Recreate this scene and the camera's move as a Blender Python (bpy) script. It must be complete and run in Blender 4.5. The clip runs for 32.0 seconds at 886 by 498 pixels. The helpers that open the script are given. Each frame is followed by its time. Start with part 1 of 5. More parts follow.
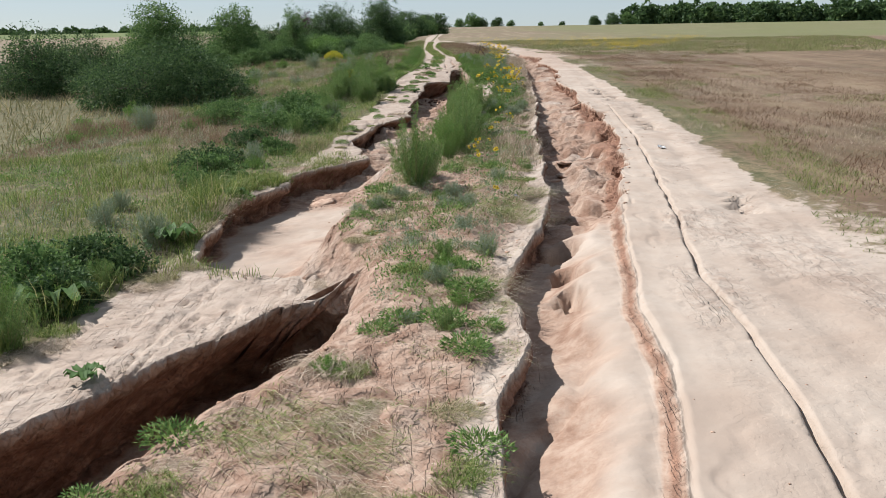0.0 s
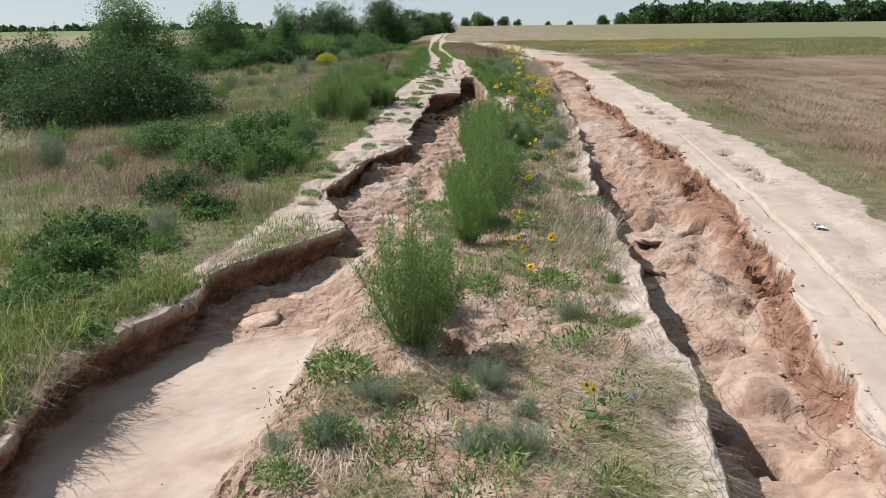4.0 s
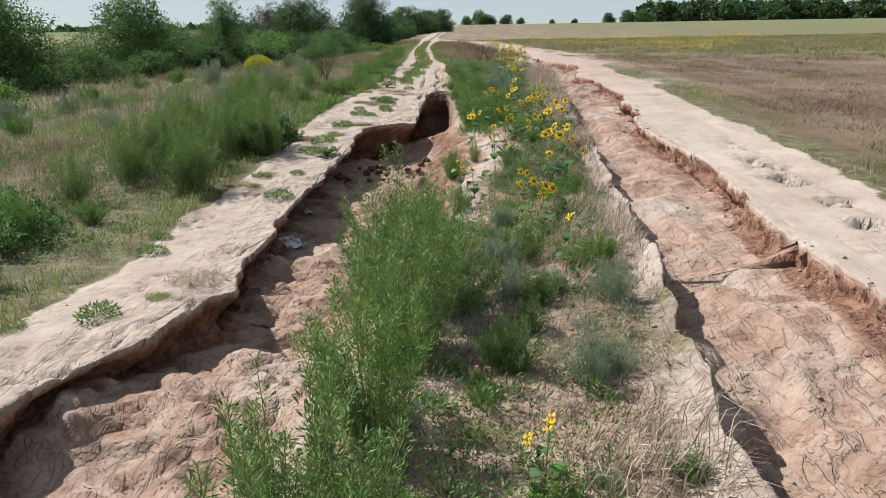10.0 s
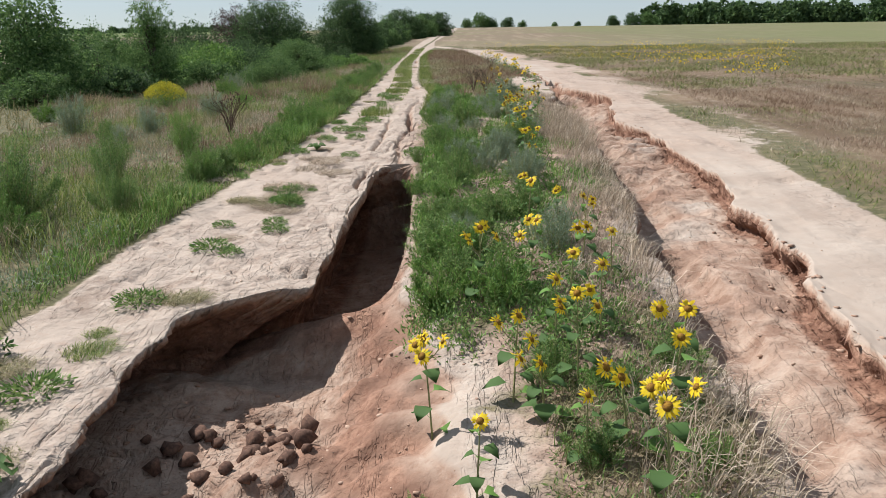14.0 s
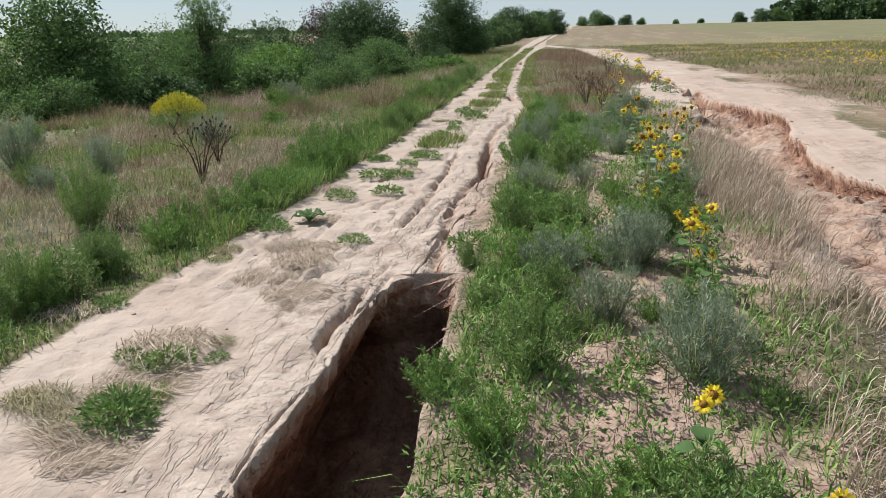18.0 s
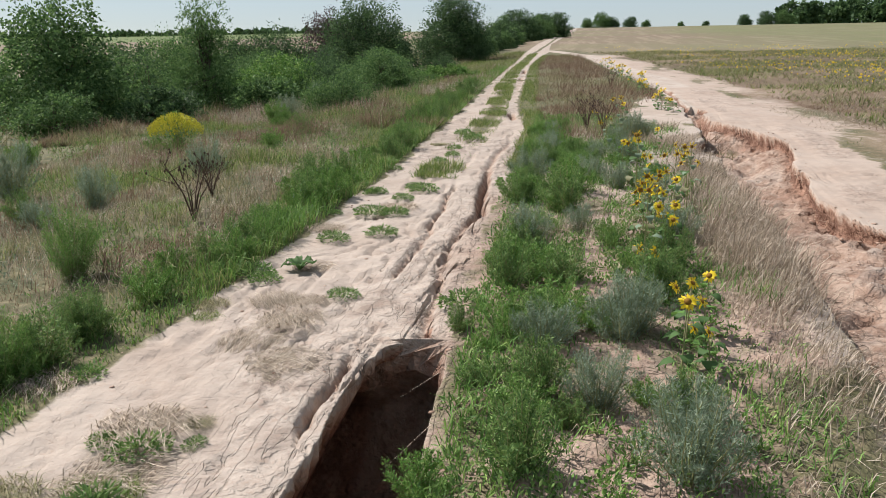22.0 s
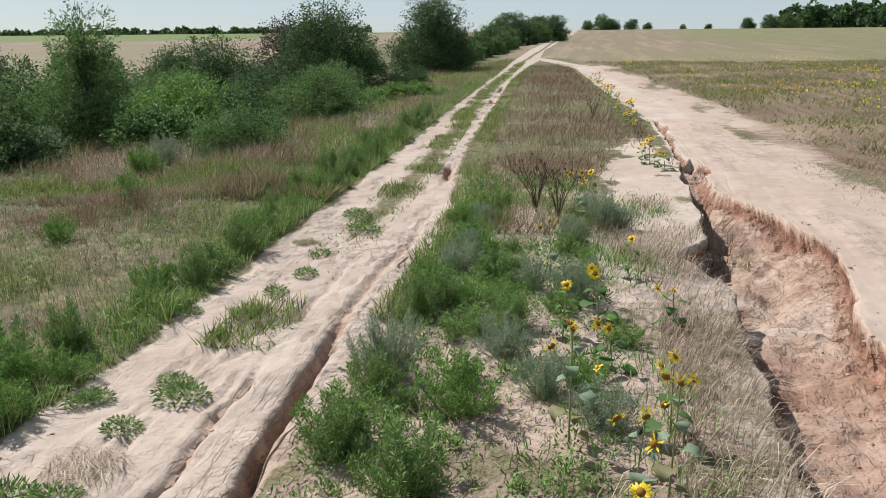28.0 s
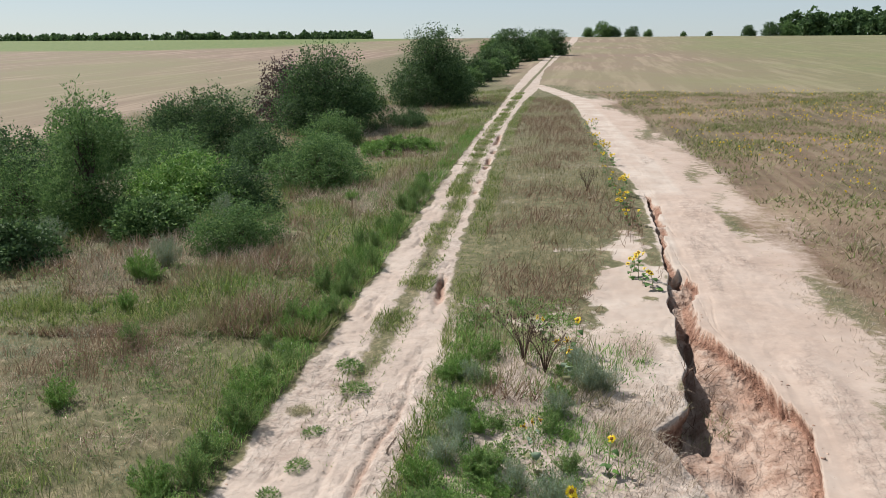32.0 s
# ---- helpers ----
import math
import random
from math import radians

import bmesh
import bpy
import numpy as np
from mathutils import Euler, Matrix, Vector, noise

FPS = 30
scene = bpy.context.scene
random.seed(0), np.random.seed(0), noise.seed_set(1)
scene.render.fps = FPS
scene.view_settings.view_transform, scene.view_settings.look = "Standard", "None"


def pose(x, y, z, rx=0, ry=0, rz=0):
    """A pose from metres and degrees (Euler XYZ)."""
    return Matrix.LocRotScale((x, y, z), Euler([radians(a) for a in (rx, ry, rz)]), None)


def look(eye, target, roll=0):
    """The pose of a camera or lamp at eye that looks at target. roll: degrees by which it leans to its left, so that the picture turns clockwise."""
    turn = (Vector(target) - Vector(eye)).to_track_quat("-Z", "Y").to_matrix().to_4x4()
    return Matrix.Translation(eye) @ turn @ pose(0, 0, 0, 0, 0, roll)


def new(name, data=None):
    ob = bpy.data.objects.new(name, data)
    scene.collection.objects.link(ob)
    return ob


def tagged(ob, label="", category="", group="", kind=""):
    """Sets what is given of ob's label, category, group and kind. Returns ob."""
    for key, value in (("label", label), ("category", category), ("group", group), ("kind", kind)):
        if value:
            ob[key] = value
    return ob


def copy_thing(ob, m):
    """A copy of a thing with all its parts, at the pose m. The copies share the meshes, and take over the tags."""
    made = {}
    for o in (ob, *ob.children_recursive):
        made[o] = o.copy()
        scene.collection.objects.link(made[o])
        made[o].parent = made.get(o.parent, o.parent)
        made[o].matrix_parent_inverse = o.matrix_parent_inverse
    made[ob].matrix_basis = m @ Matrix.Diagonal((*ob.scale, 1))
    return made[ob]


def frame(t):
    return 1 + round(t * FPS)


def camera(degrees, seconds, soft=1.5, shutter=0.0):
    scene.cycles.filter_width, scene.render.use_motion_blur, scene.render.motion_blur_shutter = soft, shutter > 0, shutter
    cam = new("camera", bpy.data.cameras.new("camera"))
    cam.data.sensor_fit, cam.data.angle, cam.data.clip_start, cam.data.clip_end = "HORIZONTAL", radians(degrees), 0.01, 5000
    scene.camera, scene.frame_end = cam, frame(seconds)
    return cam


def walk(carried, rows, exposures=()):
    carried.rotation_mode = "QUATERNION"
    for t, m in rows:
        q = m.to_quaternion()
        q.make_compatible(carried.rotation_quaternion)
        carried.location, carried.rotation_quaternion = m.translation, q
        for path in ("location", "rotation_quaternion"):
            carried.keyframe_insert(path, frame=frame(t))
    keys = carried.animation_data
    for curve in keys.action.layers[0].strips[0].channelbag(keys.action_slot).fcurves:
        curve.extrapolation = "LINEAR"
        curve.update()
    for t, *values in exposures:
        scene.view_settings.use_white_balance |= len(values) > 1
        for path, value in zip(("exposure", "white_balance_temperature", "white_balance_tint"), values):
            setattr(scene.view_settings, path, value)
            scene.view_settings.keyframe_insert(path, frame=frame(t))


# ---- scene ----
cam = camera(57.5, 32.0, 0.75)
PATH = [
    (0, (-0.123, -2.784, 2.098), (-0.147, -0.837, 1.639), -0.9),
    (0.5, (-0.153, -2.422, 2.081), (-0.177, -0.476, 1.621), -0.9),
    (1, (-0.206, -1.532, 2.034), (-0.233, 0.414, 1.575), -0.9),
    (1.5, (-0.257, -0.372, 2.016), (-0.286, 1.574, 1.557), -0.9),
    (2, (-0.291, 1.011, 1.988), (-0.32, 2.957, 1.529), -0.7),
    (2.5, (-0.281, 2.168, 2.0), (-0.312, 4.114, 1.539), -0.8),
    (3, (-0.296, 3.383, 2.312), (-0.328, 5.329, 1.853), -0.8),
    (3.5, (-0.339, 4.023, 2.397), (-0.371, 5.969, 1.937), -0.7),
    (5.5, (-0.367, 4.552, 2.305), (-0.404, 6.497, 1.842), -0.5),
    (6, (-0.254, 5.067, 2.281), (-0.291, 7.012, 1.818), -0.5),
    (6.5, (-0.125, 5.906, 2.253), (-0.164, 7.851, 1.791), -0.6),
    (7, (-0.03, 7.202, 2.285), (-0.067, 9.147, 1.822), -0.5),
    (7.5, (0.154, 8.68, 2.276), (0.118, 10.625, 1.812), -0.4),
    (8, (0.362, 10.326, 2.277), (0.324, 12.271, 1.812), -0.6),
    (8.5, (0.551, 12.285, 2.221), (0.513, 14.23, 1.756), -0.5),
    (9, (0.672, 14.118, 2.202), (0.633, 16.063, 1.738), -0.6),
    (9.5, (0.781, 15.973, 2.425), (0.738, 17.918, 1.962), -0.8),
    (10, (0.875, 17.555, 2.514), (0.831, 19.501, 2.052), -0.9),
    (10.5, (0.935, 19.135, 2.725), (0.891, 21.08, 2.262), -0.8),
    (11, (1.006, 20.531, 2.842), (0.962, 22.477, 2.38), -0.7),
    (11.5, (1.071, 22.04, 3.096), (1.028, 23.985, 2.634), -0.7),
    (12, (1.106, 23.273, 3.161), (1.06, 25.218, 2.701), -0.7),
    (12.5, (1.158, 24.628, 3.176), (1.111, 26.574, 2.716), -0.7),
    (13, (1.248, 25.813, 3.17), (1.201, 27.76, 2.711), -0.7),
    (13.5, (1.35, 27.219, 3.277), (1.304, 29.165, 2.816), -0.6),
    (14, (1.421, 28.527, 3.345), (1.375, 30.474, 2.887), -0.8),
    (14.5, (1.564, 29.868, 3.4), (1.52, 31.814, 2.939), -0.5),
    (15, (1.652, 31.493, 3.34), (1.585, 33.438, 2.882), -1.0),
    (15.5, (1.901, 32.783, 3.472), (1.594, 34.707, 3.019), -1.1),
    (17.5, (1.6, 35.761, 3.404), (1.29, 37.684, 2.949), -1.0),
    (18, (1.586, 35.966, 3.428), (1.273, 37.889, 2.973), -1.0),
    (18.5, (1.613, 35.971, 3.71), (1.3, 37.893, 3.254), -0.9),
    (19, (1.616, 35.968, 3.843), (1.301, 37.89, 3.388), -0.8),
    (19.5, (1.593, 35.961, 3.913), (1.277, 37.883, 3.459), -0.8),
    (20, (1.608, 35.903, 3.941), (1.291, 37.825, 3.486), -0.7),
    (20.5, (1.676, 35.773, 3.959), (1.357, 37.694, 3.504), -0.7),
    (21, (1.718, 35.721, 3.967), (1.397, 37.642, 3.512), -0.7),
    (21.5, (1.708, 35.813, 3.953), (1.388, 37.734, 3.498), -0.7),
    (22, (1.66, 36.32, 3.955), (1.339, 38.241, 3.5), -0.7),
    (22.5, (1.561, 37.276, 3.965), (1.238, 39.197, 3.509), -0.8),
    (23, (1.409, 38.564, 3.96), (1.086, 40.485, 3.504), -0.8),
    (23.5, (1.242, 40.025, 3.953), (0.918, 41.945, 3.497), -0.7),
    (24, (1.065, 41.395, 3.932), (0.742, 43.315, 3.475), -0.6),
    (24.5, (0.969, 42.528, 3.89), (0.648, 44.448, 3.43), -0.3),
    (26.5, (1.862, 43.552, 3.9), (1.535, 45.472, 3.444), -0.4),
    (27, (2.373, 43.485, 3.997), (2.05, 45.405, 3.539), -0.2),
    (27.5, (2.534, 43.457, 4.396), (2.211, 45.377, 3.941), -0.3),
    (28, (2.596, 43.399, 4.786), (2.274, 45.319, 4.33), -0.2),
    (28.5, (2.655, 43.407, 5.166), (2.332, 45.327, 4.712), -0.2),
    (29, (2.692, 43.442, 5.575), (2.369, 45.363, 5.12), -0.2),
    (29.5, (2.7, 43.501, 5.986), (2.376, 45.421, 5.531), -0.2),
    (30, (2.726, 43.528, 6.429), (2.402, 45.448, 5.975), -0.2),
    (30.5, (2.737, 43.538, 6.798), (2.413, 45.458, 6.342), -0.1),
    (31, (2.746, 43.585, 7.194), (2.421, 45.505, 6.739), -0.1),
    (31.5, (2.749, 43.598, 7.411), (2.425, 45.518, 6.956), -0.1),
    (32, (2.752, 43.663, 7.508), (2.428, 45.583, 7.053), -0.1),
]
walk(cam, [(t, look(eye, target, roll)) for t, eye, target, roll in PATH])

# ---- light ----
SUN_FROM = Vector((-0.80, 0.42, 1.02)).normalized()
sun = new("sun", bpy.data.lights.new("sun", "SUN"))
sun.data.energy, sun.data.angle, sun.data.color = 5.0, radians(0.6), (1.0, 0.98, 0.965)
sun.matrix_world = look((0, 0, 60), tuple(Vector((0, 0, 60)) - SUN_FROM))
world = bpy.data.worlds.new("world")
scene.world = world
world.use_nodes = True
wn = world.node_tree.nodes
sky = wn.new("ShaderNodeTexSky")
sky.sky_type, sky.sun_disc = "NISHITA", False
sky.sun_elevation = math.asin(SUN_FROM.z)
sky.sun_rotation = math.atan2(SUN_FROM.x, SUN_FROM.y)
sky.dust_density, sky.air_density, sky.ozone_density = 0.35, 1.0, 1.5
wn["Background"].inputs["Strength"].default_value = 0.055
haze = wn.new("ShaderNodeMix")  # thin high haze over the whole sky
haze.data_type = "RGBA"
haze.inputs[0].default_value, haze.inputs[7].default_value = 0.5, (7.6, 8.9, 10.4, 1)
world.node_tree.links.new(sky.outputs["Color"], haze.inputs[6])
world.node_tree.links.new(haze.outputs[2], wn["Background"].inputs["Color"])
scene.view_settings.exposure = 0.55

# ---- materials ----
def material(name, rough=0.9):
    m = bpy.data.materials.new(name)
    m.use_nodes = True
    nt = m.node_tree
    b = nt.nodes["Principled BSDF"]
    b.inputs["Roughness"].default_value = rough
    b.inputs["Specular IOR Level"].default_value = 0.2
    return m, nt, b


def node(nt, kind, **values):
    n = nt.nodes.new("ShaderNode" + kind)
    for key, value in values.items():
        n.inputs[key].default_value = value
    return n


def noise_of(nt, scale, detail=5.0, rough=0.6, coord=None):
    n = node(nt, "TexNoise", Scale=scale, Detail=detail, Roughness=rough)
    if coord is None:
        coord = node(nt, "TexCoord").outputs["Object"]
    nt.links.new(coord, n.inputs["Vector"])
    return n.outputs["Fac"]


def ramp(nt, fac, *stops):
    r = node(nt, "ValToRGB")
    e = r.color_ramp.elements
    while len(e) < len(stops):
        e.new(0.5)
    for k, (p, c) in enumerate(stops):
        e[k].position = p
        e[k].color = (*c, 1.0) if not isinstance(c, float) else (c, c, c, 1.0)
    nt.links.new(fac, r.inputs["Fac"])
    return r.outputs["Color"]


def mixed(nt, fac, a, b, mode="MIX"):
    n = node(nt, "Mix")
    n.data_type, n.blend_type = "RGBA", mode
    for value, socket in ((fac, n.inputs[0]), (a, n.inputs[6]), (b, n.inputs[7])):
        if isinstance(value, (int, float)):
            socket.default_value = value if socket.type == "VALUE" else (value, value, value, 1)
        elif isinstance(value, tuple):
            socket.default_value = (*value, 1.0)
        else:
            nt.links.new(value, socket)
    return n.outputs[2]


def calc(nt, op, a, b=0.0, clamp=False):
    n = node(nt, "Math")
    n.operation, n.use_clamp = op, clamp
    for value, socket in ((a, n.inputs[0]), (b, n.inputs[1])):
        if isinstance(value, (int, float)):
            socket.default_value = value
        else:
            nt.links.new(value, socket)
    return n.outputs[0]


def bump(nt, b, height, strength, distance):
    n = node(nt, "Bump", Strength=strength, Distance=distance)
    nt.links.new(height, n.inputs["Height"])
    nt.links.new(n.outputs["Normal"], b.inputs["Normal"])


def ground_material():
    """Bare sand, red subsoil darkened for wall shade, sod and crop land, told apart by the ground's own soil layers."""
    m, nt, b = material("soil", 0.95)
    soil = node(nt, "Attribute")
    soil.attribute_name = "soil"
    part_of = node(nt, "SeparateColor")
    nt.links.new(soil.outputs["Color"], part_of.inputs[0])
    red, sod, crop = part_of.outputs[0], part_of.outputs[1], part_of.outputs[2]
    farm = node(nt, "Attribute")
    farm.attribute_name = "farm"
    farm_of = node(nt, "SeparateColor")
    nt.links.new(farm.outputs["Color"], farm_of.inputs[0])
    stubble, green, loose = farm_of.outputs[0], farm_of.outputs[1], farm_of.outputs[2]
    big, mid, fine = noise_of(nt, 0.7), noise_of(nt, 3.5, 8.0, 0.68), noise_of(nt, 24.0, 6.0, 0.7)
    grit = noise_of(nt, 120.0, 3.0)
    pale = ramp(nt, mid, (0.38, (0.240, 0.180, 0.142)), (0.50, (0.344, 0.280, 0.230)), (0.62, (0.408, 0.344, 0.288)))
    pale = mixed(nt, ramp(nt, big, (0.42, 0.0), (0.62, 0.45)), pale, (0.392, 0.328, 0.274))
    pale = mixed(nt, ramp(nt, fine, (0.55, 0.0), (0.64, 0.4)), pale, (0.30, 0.215, 0.165))
    flake = noise_of(nt, 9.0, 10.0, 0.75)
    pale = mixed(nt, ramp(nt, flake, (0.555, 0.0), (0.61, 0.5)), pale, (0.31, 0.22, 0.165))
    sand = ramp(nt, big, (0.36, (0.320, 0.252, 0.202)), (0.5, (0.356, 0.290, 0.237)), (0.64, (0.400, 0.336, 0.280)))
    sand = mixed(nt, ramp(nt, grit, (0.52, 0.0), (0.72, 0.3)), sand, (0.36, 0.265, 0.205))
    sand = mixed(nt, ramp(nt, mid, (0.52, 0.0), (0.66, 0.4)), sand, (0.33, 0.255, 0.20))
    pale = mixed(nt, ramp(nt, calc(nt, "ADD", loose, calc(nt, "MULTIPLY", calc(nt, "SUBTRACT", big, 0.5), 0.5)), (0.15, 0.0), (0.5, 1.0)), sand, pale)
    # red subsoil; its tones also carry the dark of the shaded walls
    shaded_clay = ramp(nt, mid, (0.34, (0.125, 0.060, 0.038)), (0.50, (0.21, 0.113, 0.076)), (0.66, (0.33, 0.195, 0.135)))
    shaded_clay = mixed(nt, ramp(nt, fine, (0.48, 0.0), (0.66, 0.65)), shaded_clay, (0.13, 0.062, 0.04))
    wash = ramp(nt, mid, (0.38, (0.216, 0.132, 0.094)), (0.50, (0.296, 0.204, 0.152)), (0.62, (0.360, 0.268, 0.208)))
    wash = mixed(nt, ramp(nt, fine, (0.52, 0.0), (0.68, 0.45)), wash, (0.27, 0.155, 0.105))
    spot = calc(nt, "MULTIPLY", calc(nt, "SUBTRACT", mid, 0.5), 0.8)
    earth = mixed(nt, ramp(nt, calc(nt, "ADD", red, calc(nt, "MULTIPLY", spot, 0.3)), (0.08, 0.0), (0.30, 1.0)), pale, wash)
    earth = mixed(nt, ramp(nt, calc(nt, "ADD", red, spot), (0.50, 0.0), (0.80, 1.0)), earth, shaded_clay)
    turf = ramp(nt, mid, (0.36, (0.055, 0.06, 0.024)), (0.50, (0.11, 0.10, 0.05)), (0.64, (0.21, 0.17, 0.10)))
    turf = mixed(nt, ramp(nt, fine, (0.45, 0.0), (0.62, 0.8)), turf, (0.075, 0.068, 0.035))
    edge = calc(nt, "ADD", sod, calc(nt, "MULTIPLY", calc(nt, "SUBTRACT", mid, 0.5), 1.3))
    land = mixed(nt, ramp(nt, edge, (0.40, 0.0), (0.62, 1.0)), earth, turf)
    # fallow land: brown weeds with streaks; stubble: straw rows on pinkish soil; a young green crop
    place = node(nt, "TexCoord").outputs["Object"]
    squeeze = node(nt, "Mapping")
    squeeze.inputs["Scale"].default_value = (2.0, 0.06, 0.06)
    squeeze.inputs["Rotation"].default_value = (0, 0, -0.10)
    nt.links.new(place, squeeze.inputs["Vector"])
    rows = noise_of(nt, 1.0, 4.0, 0.6, squeeze.outputs[0])
    field = ramp(nt, noise_of(nt, 0.10, 7.0, 0.7), (0.38, (0.075, 0.056, 0.030)), (0.5, (0.135, 0.085, 0.055)), (0.62, (0.215, 0.15, 0.10)))
    field = mixed(nt, ramp(nt, rows, (0.46, 0.0), (0.66, 0.5)), field, (0.26, 0.205, 0.13))
    field = mixed(nt, ramp(nt, fine, (0.45, 0.0), (0.62, 0.7)), field, (0.095, 0.070, 0.045))
    field = mixed(nt, ramp(nt, mid, (0.54, 0.0), (0.66, 0.3)), field, (0.12, 0.115, 0.045))
    turned = node(nt, "Mapping")
    turned.inputs["Scale"].default_value = (0.55, 0.035, 0.05)
    turned.inputs["Rotation"].default_value = (0, 0, 0.95)
    nt.links.new(place, turned.inputs["Vector"])
    straw = mixed(nt, ramp(nt, noise_of(nt, 1.0, 3.0, 0.6, turned.outputs[0]), (0.50, 0.0), (0.62, 0.75)), (0.165, 0.115, 0.083), (0.265, 0.20, 0.142))
    straw = mixed(nt, ramp(nt, noise_of(nt, 0.02, 4.0), (0.42, 0.0), (0.62, 0.8)), straw, (0.15, 0.14, 0.07))
    straw = mixed(nt, ramp(nt, mid, (0.45, 0.0), (0.68, 0.35)), straw, (0.19, 0.145, 0.095))
    field = mixed(nt, stubble, field, straw)
    field = mixed(nt, green, field, mixed(nt, ramp(nt, big, (0.4, 0.0), (0.6, 1.0)), (0.085, 0.118, 0.034), (0.13, 0.15, 0.052)))
    land = mixed(nt, ramp(nt, calc(nt, "ADD", crop, calc(nt, "MULTIPLY", calc(nt, "SUBTRACT", mid, 0.5), 1.1)), (0.30, 0.0), (0.70, 1.0)), land, field)
    nt.links.new(land, b.inputs["Base Color"])
    # relief: low slabs with broken edges where the ground is crusted, only grain where it is swept smooth
    slabs = ramp(nt, noise_of(nt, 2.6, 5.0, 0.5), (0.30, 0.0), (0.395, 0.10), (0.415, 0.30), (0.475, 0.36), (0.495, 0.58), (0.555, 0.64), (0.575, 0.86), (0.70, 1.0))
    chips = ramp(nt, noise_of(nt, 9.0, 4.0, 0.5), (0.30, 0.0), (0.43, 0.15), (0.46, 0.42), (0.51, 0.5), (0.54, 0.8), (0.66, 1.0))
    coarse = calc(nt, "ADD", calc(nt, "MULTIPLY", slabs, 1.3), calc(nt, "ADD", calc(nt, "MULTIPLY", chips, 0.45), calc(nt, "MULTIPLY", fine, 0.22)))
    swept = calc(nt, "ADD", calc(nt, "MULTIPLY", noise_of(nt, 1.6, 2.0, 0.4), 0.7), calc(nt, "ADD", calc(nt, "MULTIPLY", noise_of(nt, 9.0, 2.0, 0.4), 0.03), calc(nt, "MULTIPLY", grit, 0.006)))
    # fine drying cracks along the track
    along = node(nt, "Mapping")
    along.inputs["Scale"].default_value = (5.5, 0.75, 3.0)
    nt.links.new(place, along.inputs["Vector"])
    cracks = ramp(nt, noise_of(nt, 1.0, 4.0, 0.55, along.outputs[0]), (0.485, 1.0), (0.50, 0.0), (0.515, 1.0))
    swept = calc(nt, "ADD", swept, calc(nt, "MULTIPLY", cracks, calc(nt, "MULTIPLY", ramp(nt, loose, (0.28, 0.0), (0.5, 1.0)), 0.2)))
    h = calc(nt, "ADD", swept, calc(nt, "MULTIPLY", coarse, calc(nt, "SUBTRACT", calc(nt, "MULTIPLY", loose, 1.0), 0.08, True)))
    bump(nt, b, h, 1.0, 0.05)
    return m


SOIL = ground_material()

# ---- the lie of the land ----
RNG = np.random.default_rng(7)
CELLS = RNG.random((256, 256)).ravel()


def value_noise(x, y):
    fx, fy = np.floor(x), np.floor(y)
    xi, yi = fx.astype(np.int32), fy.astype(np.int32)
    fx, fy = x - fx, y - fy
    fx, fy = fx * fx * (3 - 2 * fx), fy * fy * (3 - 2 * fy)
    x0, x1, y0, y1 = (xi & 255) << 8, ((xi + 1) & 255) << 8, yi & 255, (yi + 1) & 255
    a, b, c, d = CELLS.take(x0 + y0), CELLS.take(x1 + y0), CELLS.take(x0 + y1), CELLS.take(x1 + y1)
    low = a + (b - a) * fx
    return low + (c + (d - c) * fx - low) * fy - 0.5


def rough_noise(x, y, scale, octaves=4, gain=0.5):
    out, amp = 0.0, 1.0
    for k in range(octaves):
        out = out + amp * value_noise(x * scale + 17.3 * k, y * scale - 9.1 * k)
        scale, amp = scale * 2.03, amp * gain
    return out


def step(a, b, v):
    t = np.clip((v - a) / (b - a), 0, 1)
    return t * t * (3 - 2 * t)


def drop(width, v):
    """A broken edge: sharp at the brink, rounded at the foot."""
    t = np.clip(v / width, 0, 1)
    return 1 - (1 - t) ** 2.2


def table(*pairs):
    ys, vs = [p[0] for p in pairs], [p[1] for p in pairs]
    return lambda y: np.interp(y, ys, vs)


SLOPE = table((-300, -6), (-60, -2), (-20, -0.8), (7, -0.1), (13, 0.12), (20, 0.4), (29, 0.72), (37, 1.2), (45, 1.58), (50, 1.8), (57, 2.15),
              (65, 2.4), (74, 2.68), (90, 3.2), (150, 5.6), (250, 9.8), (420, 17.5), (520, 19.0), (800, 14), (3000, -20))
# left washout: its undercut lip, the crest of its gentle side, its depth
LEFT_LIP = table((-12, -4.8), (3.2, -3.85), (3.9, -3.5), (4.95, -3.0), (5.6, -2.5), (6.2, -2.25), (6.4, -2.05), (6.52, -1.55), (6.6, -1.38), (7.0, -1.6), (7.3, -2.0), (7.7, -2.9), (8.2, -3.7), (8.5, -3.9), (9.4, -4.0), (10.5, -4.0),
                 (11.8, -3.85), (13.3, -3.53), (14.3, -3.36), (15.2, -3.04), (16.2, -2.38), (16.8, -2.15), (17.9, -2.4), (19.05, -2.8), (20.8, -2.88), (21.8, -2.75), (22.7, -2.53), (24, -2.0), (25, -1.78),
                 (25.6, -1.58), (27.4, -1.66), (29.3, -1.68), (30.6, -1.6), (32.6, -1.4), (34.2, -1.25), (35.0, -1.36), (35.8, -1.3), (36.25, -1.0), (36.5, -0.7), (36.75, -0.28), (38, -0.12), (39, -0.2), (41, -0.12), (42.3, -0.10), (42.7, -0.08), (43.0, 0.02), (43.2, 0.25), (46, 0.3))
